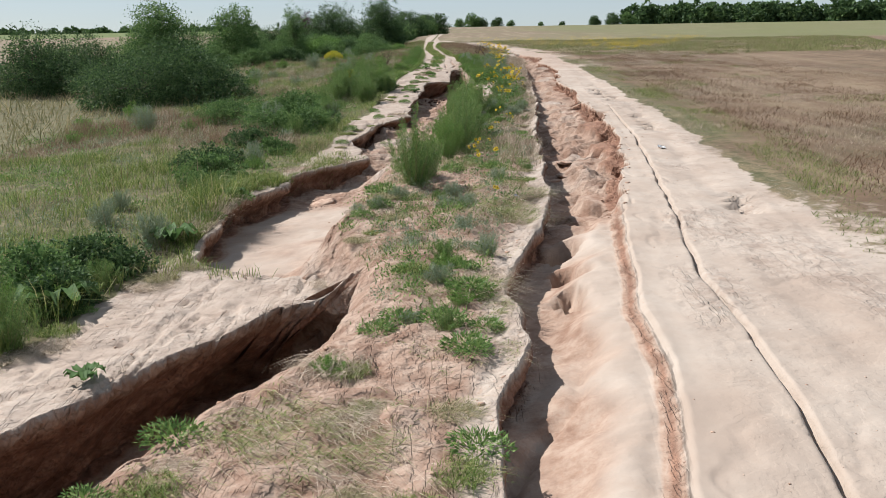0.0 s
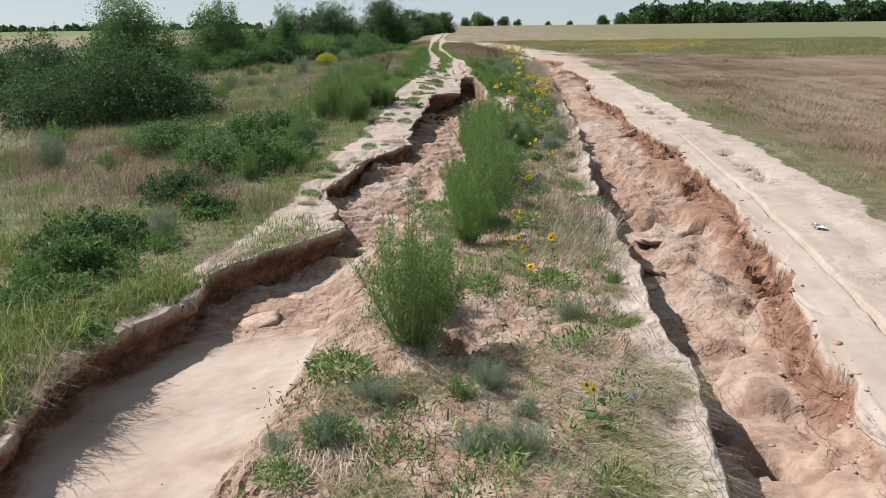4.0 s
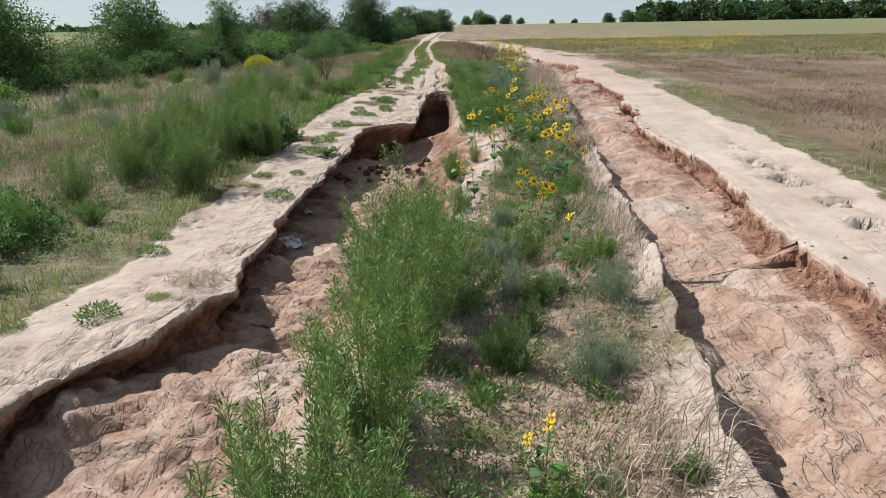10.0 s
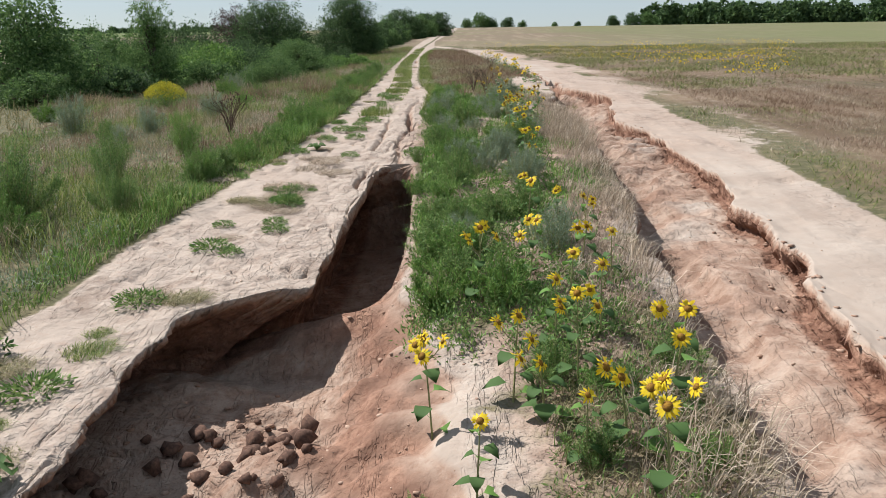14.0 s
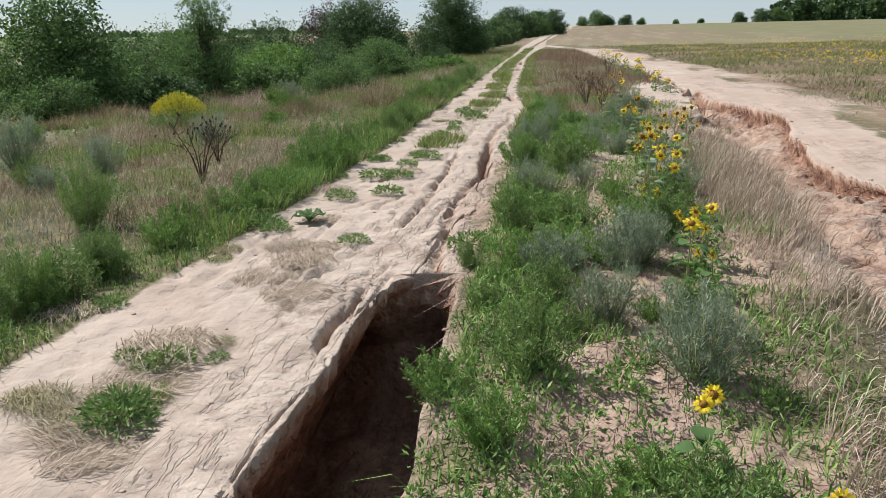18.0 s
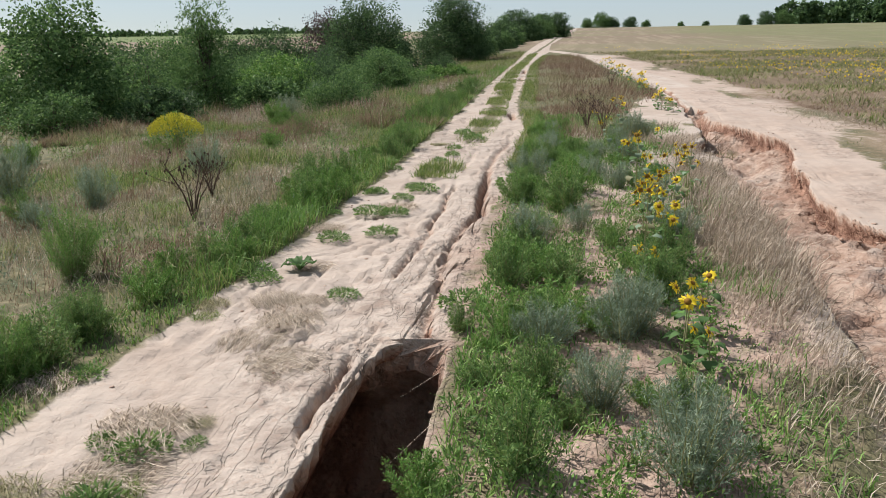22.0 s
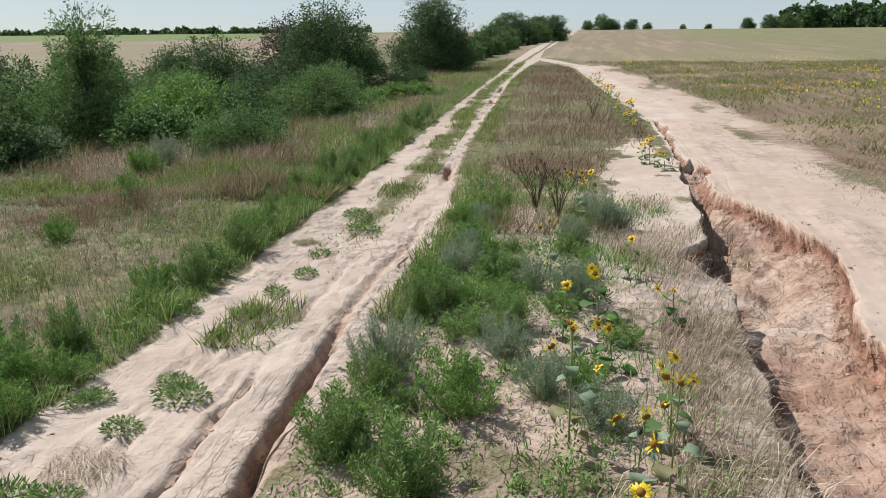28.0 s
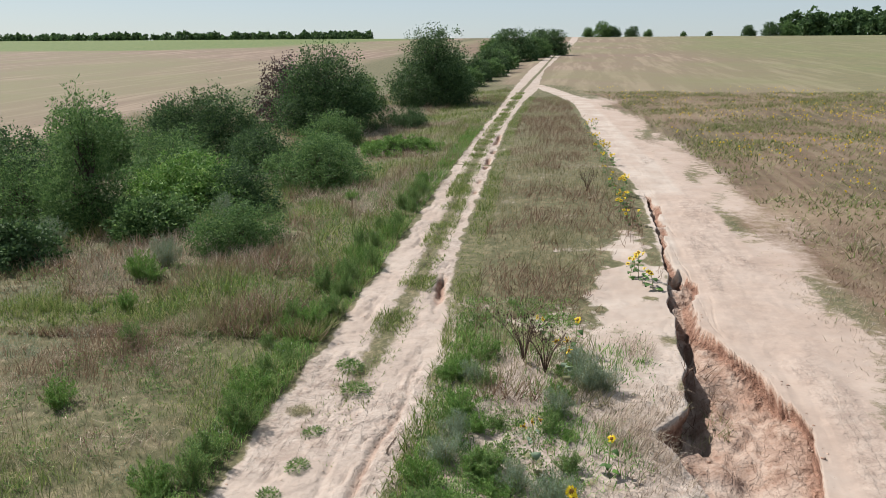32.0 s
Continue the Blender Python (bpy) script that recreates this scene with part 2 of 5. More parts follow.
LEFT_CREST = table((-12, -3.4), (1.0, -2.8), (2.6, -2.1), (3.5, -1.6), (4.2, -1.3), (5.4, -1.14), (6.2, -1.2), (6.55, -1.25), (7.0, -1.4), (7.6, -1.7), (8.85, -1.88), (10.2, -1.72), (11.0, -1.58), (12.0, -1.5), (14.05, -1.4), (15, -1.35),
                   (17, -0.9), (20, -0.4), (25, 0.45), (28, 0.95), (30, 1.25), (31.5, 1.6), (33.2, 1.95), (34.5, 1.85), (36, 1.5), (37, 1.05), (37.5, 0.85), (39.5, 0.75), (42, 0.65), (43.2, 0.6), (46, 0.4))
LEFT_SIDE = table((-12, 0.3), (4.6, 0.3), (5.6, 0.16), (6.6, 0.16), (8, 0.6), (14, 0.6), (18, 0.9), (26, 1.0), (30, 1.7), (32, 2.3), (35, 2.3), (36.6, 1.6), (37.5, 0.9), (38.0, 0.5), (39.0, 0.2), (43, 0.12))
LEFT_DEPTH = table((-12, 1.2), (5.6, 1.25), (6.42, 1.25), (6.62, 0.12), (7.6, 0.12), (8.2, 0.35), (8.8, 0.5), (13.6, 0.55), (17, 0.6), (22, 0.55), (26, 0.6), (30, 0.7), (34, 0.8),
                   (37, 0.95), (37.5, 1.05), (37.9, 1.6), (39.8, 1.7), (42.7, 1.7), (43.2, 0.0), (46, 0.0))
# right washout: both lips and its depth
RIGHT_LIP = table((-12, -0.5), (1.2, 0.2), (2.5, 0.2), (3.6, 0.5), (5, 0.42), (6.6, 0.7), (8.4, 1.1), (10, 1.4), (12, 1.5), (13.5, 1.75), (16, 1.85), (18, 2.0), (21, 2.3), (24, 2.7),
                  (28, 3.05), (31, 3.25), (34, 3.5), (38, 3.55), (40, 3.9), (45, 4.2), (51, 4.4), (53.6, 4.6), (54.6, 4.3), (55.3, 3.97), (56.2, 4.6), (57, 4.7), (60.5, 4.85), (66, 5.1), (71, 5.15), (75, 5.2))
RIGHT_FAR = table((-12, 0.4), (1.3, 1.2), (3.1, 1.6), (4.6, 1.7), (6.8, 2.05), (8.4, 2.3), (10.8, 2.85), (13.5, 3.45), (16.5, 4.0), (19.5, 4.3), (23, 4.4), (28, 4.75), (31.3, 5.05), (34, 4.9),
                  (36, 4.95), (38.9, 5.5), (40, 5.3), (42.3, 5.8), (44, 5.7), (47.5, 5.8), (49.7, 5.45), (52, 5.95), (55.4, 6.45), (57.5, 6.35), (58.6, 5.95), (60, 5.5), (62, 5.55), (65, 5.4), (71.5, 5.65), (73.5, 5.6), (74.4, 5.3), (75, 5.2))
RIGHT_DEPTH = table((-12, 0.35), (2, 0.4), (7, 0.5), (13, 0.72), (18, 0.85), (24, 0.62), (30, 0.55), (38, 0.6), (46, 0.55), (52, 0.7), (54.6, 0.95), (57, 0.8), (61, 0.65), (64, 0.35), (69, 0.3), (72, 0.6), (74.2, 0.7), (74.6, 0.0), (76, 0.0))
# bare strips: the old track on the left and the newer road on the right
TRACK_LEFT = table((-12, -5.4), (4, -4.9), (8, -4.5), (9.3, -4.3), (11.7, -4.2), (14.75, -3.9), (18.8, -3.55), (24, -3.5), (28, -3.3), (32, -3.15), (38, -2.85), (44, -2.3), (51, -2.1), (58, -2.2), (63, -2.3), (70, -2.6), (86, -3.2), (108, -3.7), (125, -4.2), (160, -4.9), (200, -4.6), (280, -3.6), (340, -2.4))
TRACK_RIGHT = table((-12, -2.4), (5, -1.4), (14, -1.2), (24, 0.3), (36, 0.7), (44, 0.5), (49, 0.4), (58, 0.3), (66, -0.4), (75, -0.8), (97, -1.8), (113, -1.9), (125, -1.4), (160, -2.4), (200, -1.8), (280, -0.6), (340, 0.7))
ROAD_RIGHT = table((-12, 3.0), (5.7, 4.5), (9.7, 5.1), (16.3, 5.9), (27.3, 6.7), (40, 7.2), (57, 7.6), (66, 7.6), (81, 6.9), (113, 4.0), (125, 1.0), (132, -1.2), (300, -40))
ROAD_LEFT = table((-12, 1.0), (10, 2.9), (57, 5.9), (66, 5.2), (75, 5.2), (81, 4.5), (113, 2.2), (125, -0.8), (300, -40))


# how far the bank, and farther the old track, lie below the road
BANK_DROP = table((-12, 0.25), (12, 0.16), (16, 0.28), (22, 0.34), (30, 0.30), (36, 0.15), (42, 0.0))
TRACK_DROP = table((-12, 0.45), (7.5, 0.42), (10, 0.28), (14, 0.22), (24, 0.10), (32, 0.05), (40, 0.0))
MEDIAN = table((52, -0.95), (57.7, -0.9), (62, -1.0), (75, -1.75), (88, -2.4), (108, -2.8), (125, -3.0))


GREEN_EDGE = table((-700, 130), (-213, 262), (-122, 262), (-100, 290), (-60, 420))


CRACK_A = table((42.8, 0.35), (43.9, 0.24), (45.6, 0.12), (47, 0.05), (48.4, 0.24), (50.6, 0.02), (53.5, -0.1), (55, 0.05), (58, 0.0))
CRACK_B = table((39, -0.35), (43, -0.25), (44.2, -0.36), (47.3, -0.36), (49.8, -0.44), (51.6, -0.53), (55, -0.6))
ROAD_CRACK = table((-5, 1.3), (1.3, 2.06), (2.4, 2.26), (3.7, 2.38), (5.5, 2.51), (7, 2.74), (9.8, 3.26), (17.5, 4.4), (26, 5.2), (60, 6.6))
ROAD_EDGE = table((8, 4.1), (9.3, 4.23), (10.7, 4.5), (12.8, 4.62), (20, 5.3), (30, 5.9), (37.9, 6.5), (41, 6.67), (45.5, 7.2), (49, 7.1), (56, 7.1))
FLOOR_CRACK = table((0, 0.1), (1.5, 0.32), (2.5, 0.59), (3.0, 0.85), (5, 1.3))


HOLES = ((-0.42, 10.95, 0.22, 0.30, 0.45), (-0.8, 9.75, 0.16, 0.16, 0.25), (1.75, 10.1, 0.16, 0.2, 0.3), (1.32, 7.6, 0.17, 0.4, 0.34), (1.22, 6.5, 0.12, 0.3, 0.3), (1.15, 5.4, 0.10, 0.35, 0.26), (1.85, 9.5, 0.16, 0.35, 0.34), (3.27, 16.2, 0.18, 0.12, 0.25), (2.55, 20.4, 0.12, 0.5, 0.35), (2.9, 18.9, 0.14, 0.4, 0.35),
         (3.6, 37.6, 0.10, 0.5, 0.2), (5.15, 59.2, 0.12, 0.8, 0.3), (5.35, 63.4, 0.12, 0.6, 0.25))


def groove(x, middle, width):
    return np.exp(-((x - middle) / width) ** 2)


def farming(x, y):
    """What grows on the fields: stubble rows beyond the junction and left of the hedge, and a green band up there."""
    bend = 3 * rough_noise(x, y, 0.02, 2)
    stubble = np.maximum(step(121, 124, y + 0.02 * x + bend * 0.3) * step(-14, -4, x), step(-22, -28, x + 0.03 * y) * step(75, 90, y))
    green = step(0, 12, y - GREEN_EDGE(x) + bend) * step(-60, -75, x) + 0.5 * step(6, 40, x - 0.05 * (y - 124) + 2 * bend) * step(122, 126, y + 0.02 * x)
    return stubble, np.clip(green, 0, 1)


def land(x, y):
    """Height, redness, sod and crop cover, and the sideways undercut of the ground at x, y."""
    wob = (0.22 * rough_noise(x, y, 0.9, 2) + 0.10 * ledges(rough_noise(x + 40, y, 2.2, 2) + 0.5, 5.0) - 0.05) * (1 - 0.75 * step(37, 38, y) * step(44.5, 43.5, y) - 0.5 * step(7.5, 6.5, y))
    near = step(140, 70, y)
    on_bank = step(-0.7, -0.1, x - LEFT_CREST(y)) * step(0.15, -0.05, x - RIGHT_LIP(y)) * step(62, 50, y)
    brink = step(-1.0, -0.2, x - LEFT_LIP(y)) * step(0.35, 0.1, x - LEFT_LIP(y)) * step(46, 42, y)
    on_road = step(0.1, 0.5, x - RIGHT_FAR(y)) * step(0.3, -0.5, x - ROAD_RIGHT(y))
    z = SLOPE(y) + 0.10 * rough_noise(x, y, 0.21, 2)
    crust = (1 - 0.96 * step(36, 52, y)) * ledges(rough_noise(x * 0.9, y * 0.5, 1.7, 5, 0.6) + 0.6, 6.0) + 0.7 * ledges(rough_noise(x + 60, y * 0.8, 3.6, 3, 0.6) + 0.6, 4.0)
    z = z + near * (0.03 * rough_noise(x, y, 1.3, 3) + (0.010 + 0.035 * step(-0.5, 0.0, x - LEFT_CREST(y)) * step(0.1, -0.3, x - RIGHT_FAR(y)) + 0.016 * step(0.3, -0.3, x - LEFT_CREST(y))) * crust * (1 - 0.45 * on_road) - 0.04 + (0.016 * on_bank + 0.010 * brink) * rough_noise(x + 3, y, 6.5, 3))
    # the meadow lies a little below the track
    z = z - (0.08 + 0.17 * step(30, 45, y)) * step(-4.5, -8, x) - 0.35 * step(-8, -16, x) * step(140, 60, y)
    z = z - BANK_DROP(y) * step(0.15, -0.35, x - RIGHT_LIP(y)) - TRACK_DROP(y) * step(0.4, -0.6, x - LEFT_CREST(y))
    top = z.copy()
    # left washout
    lip, crest, side, deep = LEFT_LIP(y), LEFT_CREST(y), LEFT_SIDE(y), LEFT_DEPTH(y)
    xx = x + wob
    cut_l = drop(0.13, xx - lip) * step(0.0, 1.0, (crest - xx) / side + 0.35 * rough_noise(x, y, 1.6, 3))
    cut_l = np.where(y > 43.6, 0.0, cut_l)
    clods = (0.22 + 0.2 * step(16, 19, y) * step(36, 32, y)) * ledges(rough_noise(x, y, 1.1, 4, 0.55) + 0.25, 5.0) + 0.10 * step(14, 16, y) * ledges(rough_noise(x + 0.5 * y, 0.6 * y - 0.4 * x, 2.3, 3, 0.55) + 0.3, 4.0) + 0.025 * rough_noise(x, y, 5.0, 3)
    smooth_floor = step(8.0, 9.0, y) * step(14.2, 12.6, y)
    floor_l = deep - clods * (1 - 0.8 * smooth_floor) - 0.12 * step(lip, crest, x)
    z = z - cut_l * np.maximum(floor_l, 0.0)
    # right washout
    lip_r, far_r, deep_r = RIGHT_LIP(y), RIGHT_FAR(y), RIGHT_DEPTH(y)
    xr = x + 0.8 * wob
    slump = far_r - x + 0.34 * ledges(rough_noise(0 * x + 3, y, 0.7, 1) + 0.5, 3.0) + 0.16 * rough_noise(0.3 * x + 9, y, 1.5, 1) - 0.2
    firm = 0.4 * step(21, 26, y)
    scarp = (0.55 + firm) * drop(0.12, slump) + (0.45 - firm) * step(0.15, 0.30, slump + 0.9 * rough_noise(x + 30, y, 0.9, 3))
    low = step(11, 7.5, y)
    cut_r = drop(0.13, xr - lip_r) * (scarp * (1 - low) + low * (0.28 * drop(0.2, far_r - x + 0.6 * wob) + 0.72 * step(0.55, 0.0, (x - lip_r) / np.maximum(far_r - lip_r, 0.1) + 0.25 * rough_noise(x, y, 1.6, 3) - 0.15)))
    cut_r = np.where(y > 75, 0.0, cut_r)
    shelf = step(10, 14, y) * ((0.3 + 0.12 * step(44, 50, y)) * step(0.30 - 0.16 * step(46, 52, y), 0.50 - 0.2 * step(46, 52, y), (x - lip_r) / np.maximum(far_r - lip_r, 0.1) + 0.35 * rough_noise(x, y, 1.5, 4)))
    lumps = step(8, 12, y) * (1 - 0.55 * step(21, 26, y) * step(46, 40, y)) * (0.30 * ledges(rough_noise(x + 9, 0.7 * y, 1.05, 4, 0.55) + 0.2, 5.0) + 0.10 * ledges(rough_noise(x + 30, y, 2.6, 3, 0.55) + 0.3, 4.0) + 0.02 * rough_noise(x, y, 5.0, 3)) + 0.03 * rough_noise(x, y, 2.0, 3) + 0.10 * step(11, 7.5, y) * step(0.45, 0.0, (x - lip_r) / np.maximum(far_r - lip_r, 0.1)) * ledges(rough_noise(x + 4, y, 2.0, 3) + 0.4, 4.0)
    z = z - cut_r * np.maximum(deep_r - shelf * deep_r - lumps, 0.0)
    # crest of the ridge between the washouts
    ridge = step(-0.2, 0.6, x - crest) * step(0.0, 0.4, lip_r - x) * step(48, 42, y)
    z = z + ridge * (0.08 + 0.10 * rough_noise(x, y, 2.2, 4) + 0.05 * ledges(rough_noise(x + 14, y, 3.2, 3, 0.6) + 0.4, 4.0))
    # ruts of the track
    centre = 0.5 * (TRACK_LEFT(y) + TRACK_RIGHT(y)) - 0.1
    span = 0.5 * (TRACK_RIGHT(y) - TRACK_LEFT(y))
    bare = step(0, 0.35, x - TRACK_LEFT(y) + 1.2 * wob) * step(0, 0.35, TRACK_RIGHT(y) - x + 1.2 * wob)
    fray = 0.35 * wob + 0.05 * rough_noise(x, y, 5.0, 2)
    rut = groove(x + fray, CRACK_A(y), 0.07) * step(42.6, 43.2, y) * step(58, 54, y) * (0.35 + 0.65 * step(47.5, 48.3, y) * step(52.5, 50.5, y))
    rut = rut + 0.5 * groove(x + fray, CRACK_B(y), 0.04) * step(39.5, 41, y) * step(55, 52, y) * step(-0.25, 0.1, rough_noise(0 * x, y, 0.9, 2))
    holes = groove(x + fray, TRACK_RIGHT(y) - 0.35, 0.10) * step(60, 62, y) * step(120, 100, y) * step(0.12, 0.25, rough_noise(0 * x + 5, y, 0.35, 2))
    rut = rut + holes
    deep_rut = 0.22 * rut
    z = z - deep_rut * near
    scratch = rough_noise(x * 2.4 - 0.05 * y, y * 0.24, 1.6, 3)
    z = z + near * bare * (1 - cut_l) * (0.022 * scratch - 0.05 * step(0.07, 0.015, np.abs(scratch)) * step(-0.1, 0.2, rough_noise(x, y, 0.6, 2)))
    # road on the right with wheel marks
    road = step(0, 0.4, ROAD_RIGHT(y) - x + 1.3 * wob) * step(-0.3, 0.1, x - np.where(y < 75, np.minimum(ROAD_LEFT(y), RIGHT_FAR(y) - 0.3), ROAD_LEFT(y)))
    mark = rough_noise((x - ROAD_RIGHT(y)) * 2.2, y * 0.15, 1.6, 3)
    z = z + near * road * (1 - cut_r) * (0.022 * mark - 0.02 * step(0.04, 0.01, np.abs(mark)) * step(0.12, 0.3, rough_noise(x + 8, y, 0.5, 2)))
    split = np.abs(rough_noise(x * 0.8, y * 0.35, 2.1, 3))
    z = z - near * (bare + 0.3 * road) * (1 - np.maximum(cut_l, cut_r)) * 0.055 * step(0.03, 0.0, split)
    z = z - 0.11 * groove(x + 0.35 * wob, ROAD_CRACK(y), 0.022) * step(26, 18, y) * step(-0.5, -0.1, rough_noise(0 * x, y, 0.8, 2))
    z = z - 0.025 * groove(x + 0.1 * wob, ROAD_CRACK(y) + 0.75, 0.2) * step(60, 30, y)
    torn = groove(x + 0.8 * wob, ROAD_EDGE(y), 0.22) * step(0.05, 0.12, rough_noise(x, 2.2 * y, 1.6, 3)) * step(8, 9, y) * step(56, 52, y) * step(-0.1, 0.15, rough_noise(0 * x, y, 0.25, 2))
    z = z - 0.16 * torn
    z = z - 0.10 * groove(x + 0.5 * wob, FLOOR_CRACK(y), 0.035) * step(4.5, 3.2, y)
    # sink holes in the washouts' floors and in the bank
    for hx, hy, wide, long_, deep_hole in HOLES:
        z = z - deep_hole * step(1.0, 0.55, ((x - hx + 0.5 * wob) / wide) ** 2 + ((y - hy) / long_) ** 2)
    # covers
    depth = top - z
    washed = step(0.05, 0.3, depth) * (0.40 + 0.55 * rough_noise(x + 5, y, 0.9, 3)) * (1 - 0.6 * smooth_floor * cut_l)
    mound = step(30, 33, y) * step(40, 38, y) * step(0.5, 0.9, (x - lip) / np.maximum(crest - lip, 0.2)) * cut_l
    # below the lips: bare red subsoil, with the overhang's shade in its colour
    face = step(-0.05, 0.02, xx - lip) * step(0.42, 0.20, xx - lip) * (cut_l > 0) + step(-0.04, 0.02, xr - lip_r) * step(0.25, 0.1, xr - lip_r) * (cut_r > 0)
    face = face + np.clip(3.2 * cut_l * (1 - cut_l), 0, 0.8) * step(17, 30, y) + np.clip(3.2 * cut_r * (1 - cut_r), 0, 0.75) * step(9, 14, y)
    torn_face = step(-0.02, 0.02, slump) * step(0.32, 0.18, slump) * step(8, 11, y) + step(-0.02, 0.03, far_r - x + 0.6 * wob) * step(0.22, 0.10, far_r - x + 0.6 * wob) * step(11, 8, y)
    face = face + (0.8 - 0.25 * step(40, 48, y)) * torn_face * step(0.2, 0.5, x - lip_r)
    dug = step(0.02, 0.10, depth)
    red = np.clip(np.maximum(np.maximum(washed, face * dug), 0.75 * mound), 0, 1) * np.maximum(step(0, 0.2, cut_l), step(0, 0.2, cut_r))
    red = np.maximum(red, 0.7 * np.clip(deep_rut / 0.2, 0, 1))
    red = np.maximum(red, (0.26 + 0.14 * step(16, 10, y)) * step(-0.5, 0.2, x - crest) * step(0.1, 0.5, lip_r - x) * step(60, 45, y) + 0.10 * bare * near)
    ridge_bare = step(15, 6, y) * 0.6 * step(-1.2, -0.9, x - crest)
    sod = 1 - np.maximum(np.maximum(bare, road), np.maximum(step(0.0, 0.15, cut_l), step(0.0, 0.15, cut_r)))
    mid_strip = step(-0.9, -0.4, x - np.where(y < 43, crest, TRACK_RIGHT(y))) * step(-0.5, -0.3, lip_r - x)
    sod = np.clip(sod - ridge_bare - (0.62 - 0.5 * step(57, 63, y)) * mid_strip + 0.55 * mid_strip * rough_noise(x, y, 0.9, 3), 0, 1)
    bald = step(1.2, 0.3, ((x - 4.1 + wob) / 0.95) ** 2 + ((y - 60.5) / 7.0) ** 2 + 1.6 * rough_noise(x, y, 1.4, 3))
    sod = sod * (1 - 0.8 * bald)
    worn = step(-1.0, -0.4, x - ROAD_RIGHT(y)) * step(38, 52, y) * step(122, 112, y)
    worn = np.maximum(worn, step(0.2, 0.5, x - lip_r) * step(40, 46, y) * step(76, 74, y) * step(0.5, -0.5, x - ROAD_RIGHT(y)))
    sod = sod * (1 - worn * np.clip(0.65 + 0.9 * rough_noise(x, y * 0.3, 0.8, 3), 0, 1))
    red = np.maximum(red, 0.16 * worn)
    median = np.exp(-((x - MEDIAN(y)) / 0.32) ** 2) * step(53, 58, y)
    sod = np.maximum(sod, 0.75 * median)
    crop = step(-0.9, 2.4 + 1.0 * step(42, 60, y), x - ROAD_RIGHT(y) + 1.6 * rough_noise(x, y * 0.4, 0.5, 3))
    far_left = step(-24, -30, x + 0.05 * y) * step(70, 80, y)
    crop = np.maximum(crop * step(-20, 0, x + 0.19 * y), far_left)
    hill = step(130, 136, y) * step(-9, -3, x + 0.045 * (y - 130))
    crop = np.maximum(crop, hill) * (1 - bare * step(118, 124, y))
    # undercut below the left lips
    dug_l, dug_r = cut_l * deep, cut_r * deep_r
    under = (0.42 + 0.7 * step(6.9, 6.2, y) + 0.5 * step(29, 32, y) + 0.4 * step(29, 32, y) * step(38.5, 37.5, y)) * step(0.04, 0.32, dug_l) * step(1.0, 0.0, (x - lip) / (1.3 - 0.6 * step(36.5, 38, y))) * cut_l
    under = under + 0.24 * step(0.04, 0.35, dug_r) * step(1.0, 0.0, (x - lip_r) / 0.8) * cut_r - 0.12 * step(0.06, 0.4, dug_r) * step(0.7, 0.1, far_r - x) * step(0.0, 0.5, x - lip_r - 0.5) * cut_r * step(14, 20, y)
    back = 0.75 * step(0.4, 1.0, dug_l) * (step(5.0, 6.4, y) * step(6.9, 6.5, y) + step(42.0, 43.1, y) * step(43.4, 43.15, y)) * cut_l
    # layers of the broken walls stand out by turns
    wall = step(0.03, 0.12, depth) * np.clip(step(0.35, 0.1, np.abs(xx - lip)) * (cut_l > 0) + step(0.3, 0.1, np.abs(xr - lip_r)) * (cut_r > 0), 0, 1)
    under = under + wall * (0.10 * ledges(rough_noise(np.maximum(dug_l, dug_r) * 2.2 + 3, y * 0.35, 2.6, 3, 0.6) + 0.5, 4.0) - 0.05)
    under = under + torn_face * step(10, 13, y) * step(46, 41, y) * (0.14 * ledges(rough_noise(dug_r * 2.5 + 7, y * 0.5, 2.2, 3, 0.6) + 0.5, 4.0) - 0.07)
    grit = np.clip(0.10 + (0.10 + 0.22 * step(0.0, 0.3, rough_noise(x + 33, y * 0.5, 0.8, 3))) * on_road + 0.75 * on_bank * (1 - cut_r) + (0.22 + 0.25 * step(-0.1, 0.25, rough_noise(x + 2, y, 0.5, 3))) * bare * (1 - cut_l) + 0.3 * brink * (1 - cut_l) + 0.65 * cut_l * (1 - 0.9 * smooth_floor) + (0.15 + 0.45 * step(9, 13, y) * (1 - 0.6 * step(24, 30, y) * step(46, 40, y))) * cut_r + wall + 0.7 * torn_face * step(0.02, 0.06, depth) + 0.6 * torn, 0, 1)
    return z, red, sod, crop, under, back, grit


def ledges(n, steps=4.0):
    """Turns soft noise into slabs with low scarps between them."""
    t = n * steps
    f = np.floor(t)
    return (f + 0.88 * step(0.80, 0.97, t - f) + 0.12 * (t - f)) / steps


def spread(*runs):
    """Grid lines: runs of (start, end, spacing at the start, spacing at the end)."""
    out = []
    for a, b, s0, s1 in runs:
        v = a
        while v < b - 1e-6:
            out.append(v)
            v += s0 + (s1 - s0) * (v - a) / (b - a)
    out.append(runs[-1][1])
    return np.array(out)


WEST = spread((-1500, -60, 150, 10), (-60, -12, 9, 0.8), (-12, -6.6, 0.7, 0.1))
EAST = spread((8.5, 16, 0.1, 0.9), (16, 60, 1, 6), (60, 1500, 8, 150))
GY = spread((-200, -12, 40, 2.5), (-12, 0, 2.0, 0.10), (0, 12, 0.034, 0.036), (12, 34, 0.042, 0.044), (34, 47, 0.042, 0.05), (47, 78, 0.065, 0.13), (78, 140, 0.15, 1.2), (140, 420, 1.5, 12), (420, 3000, 15, 250))


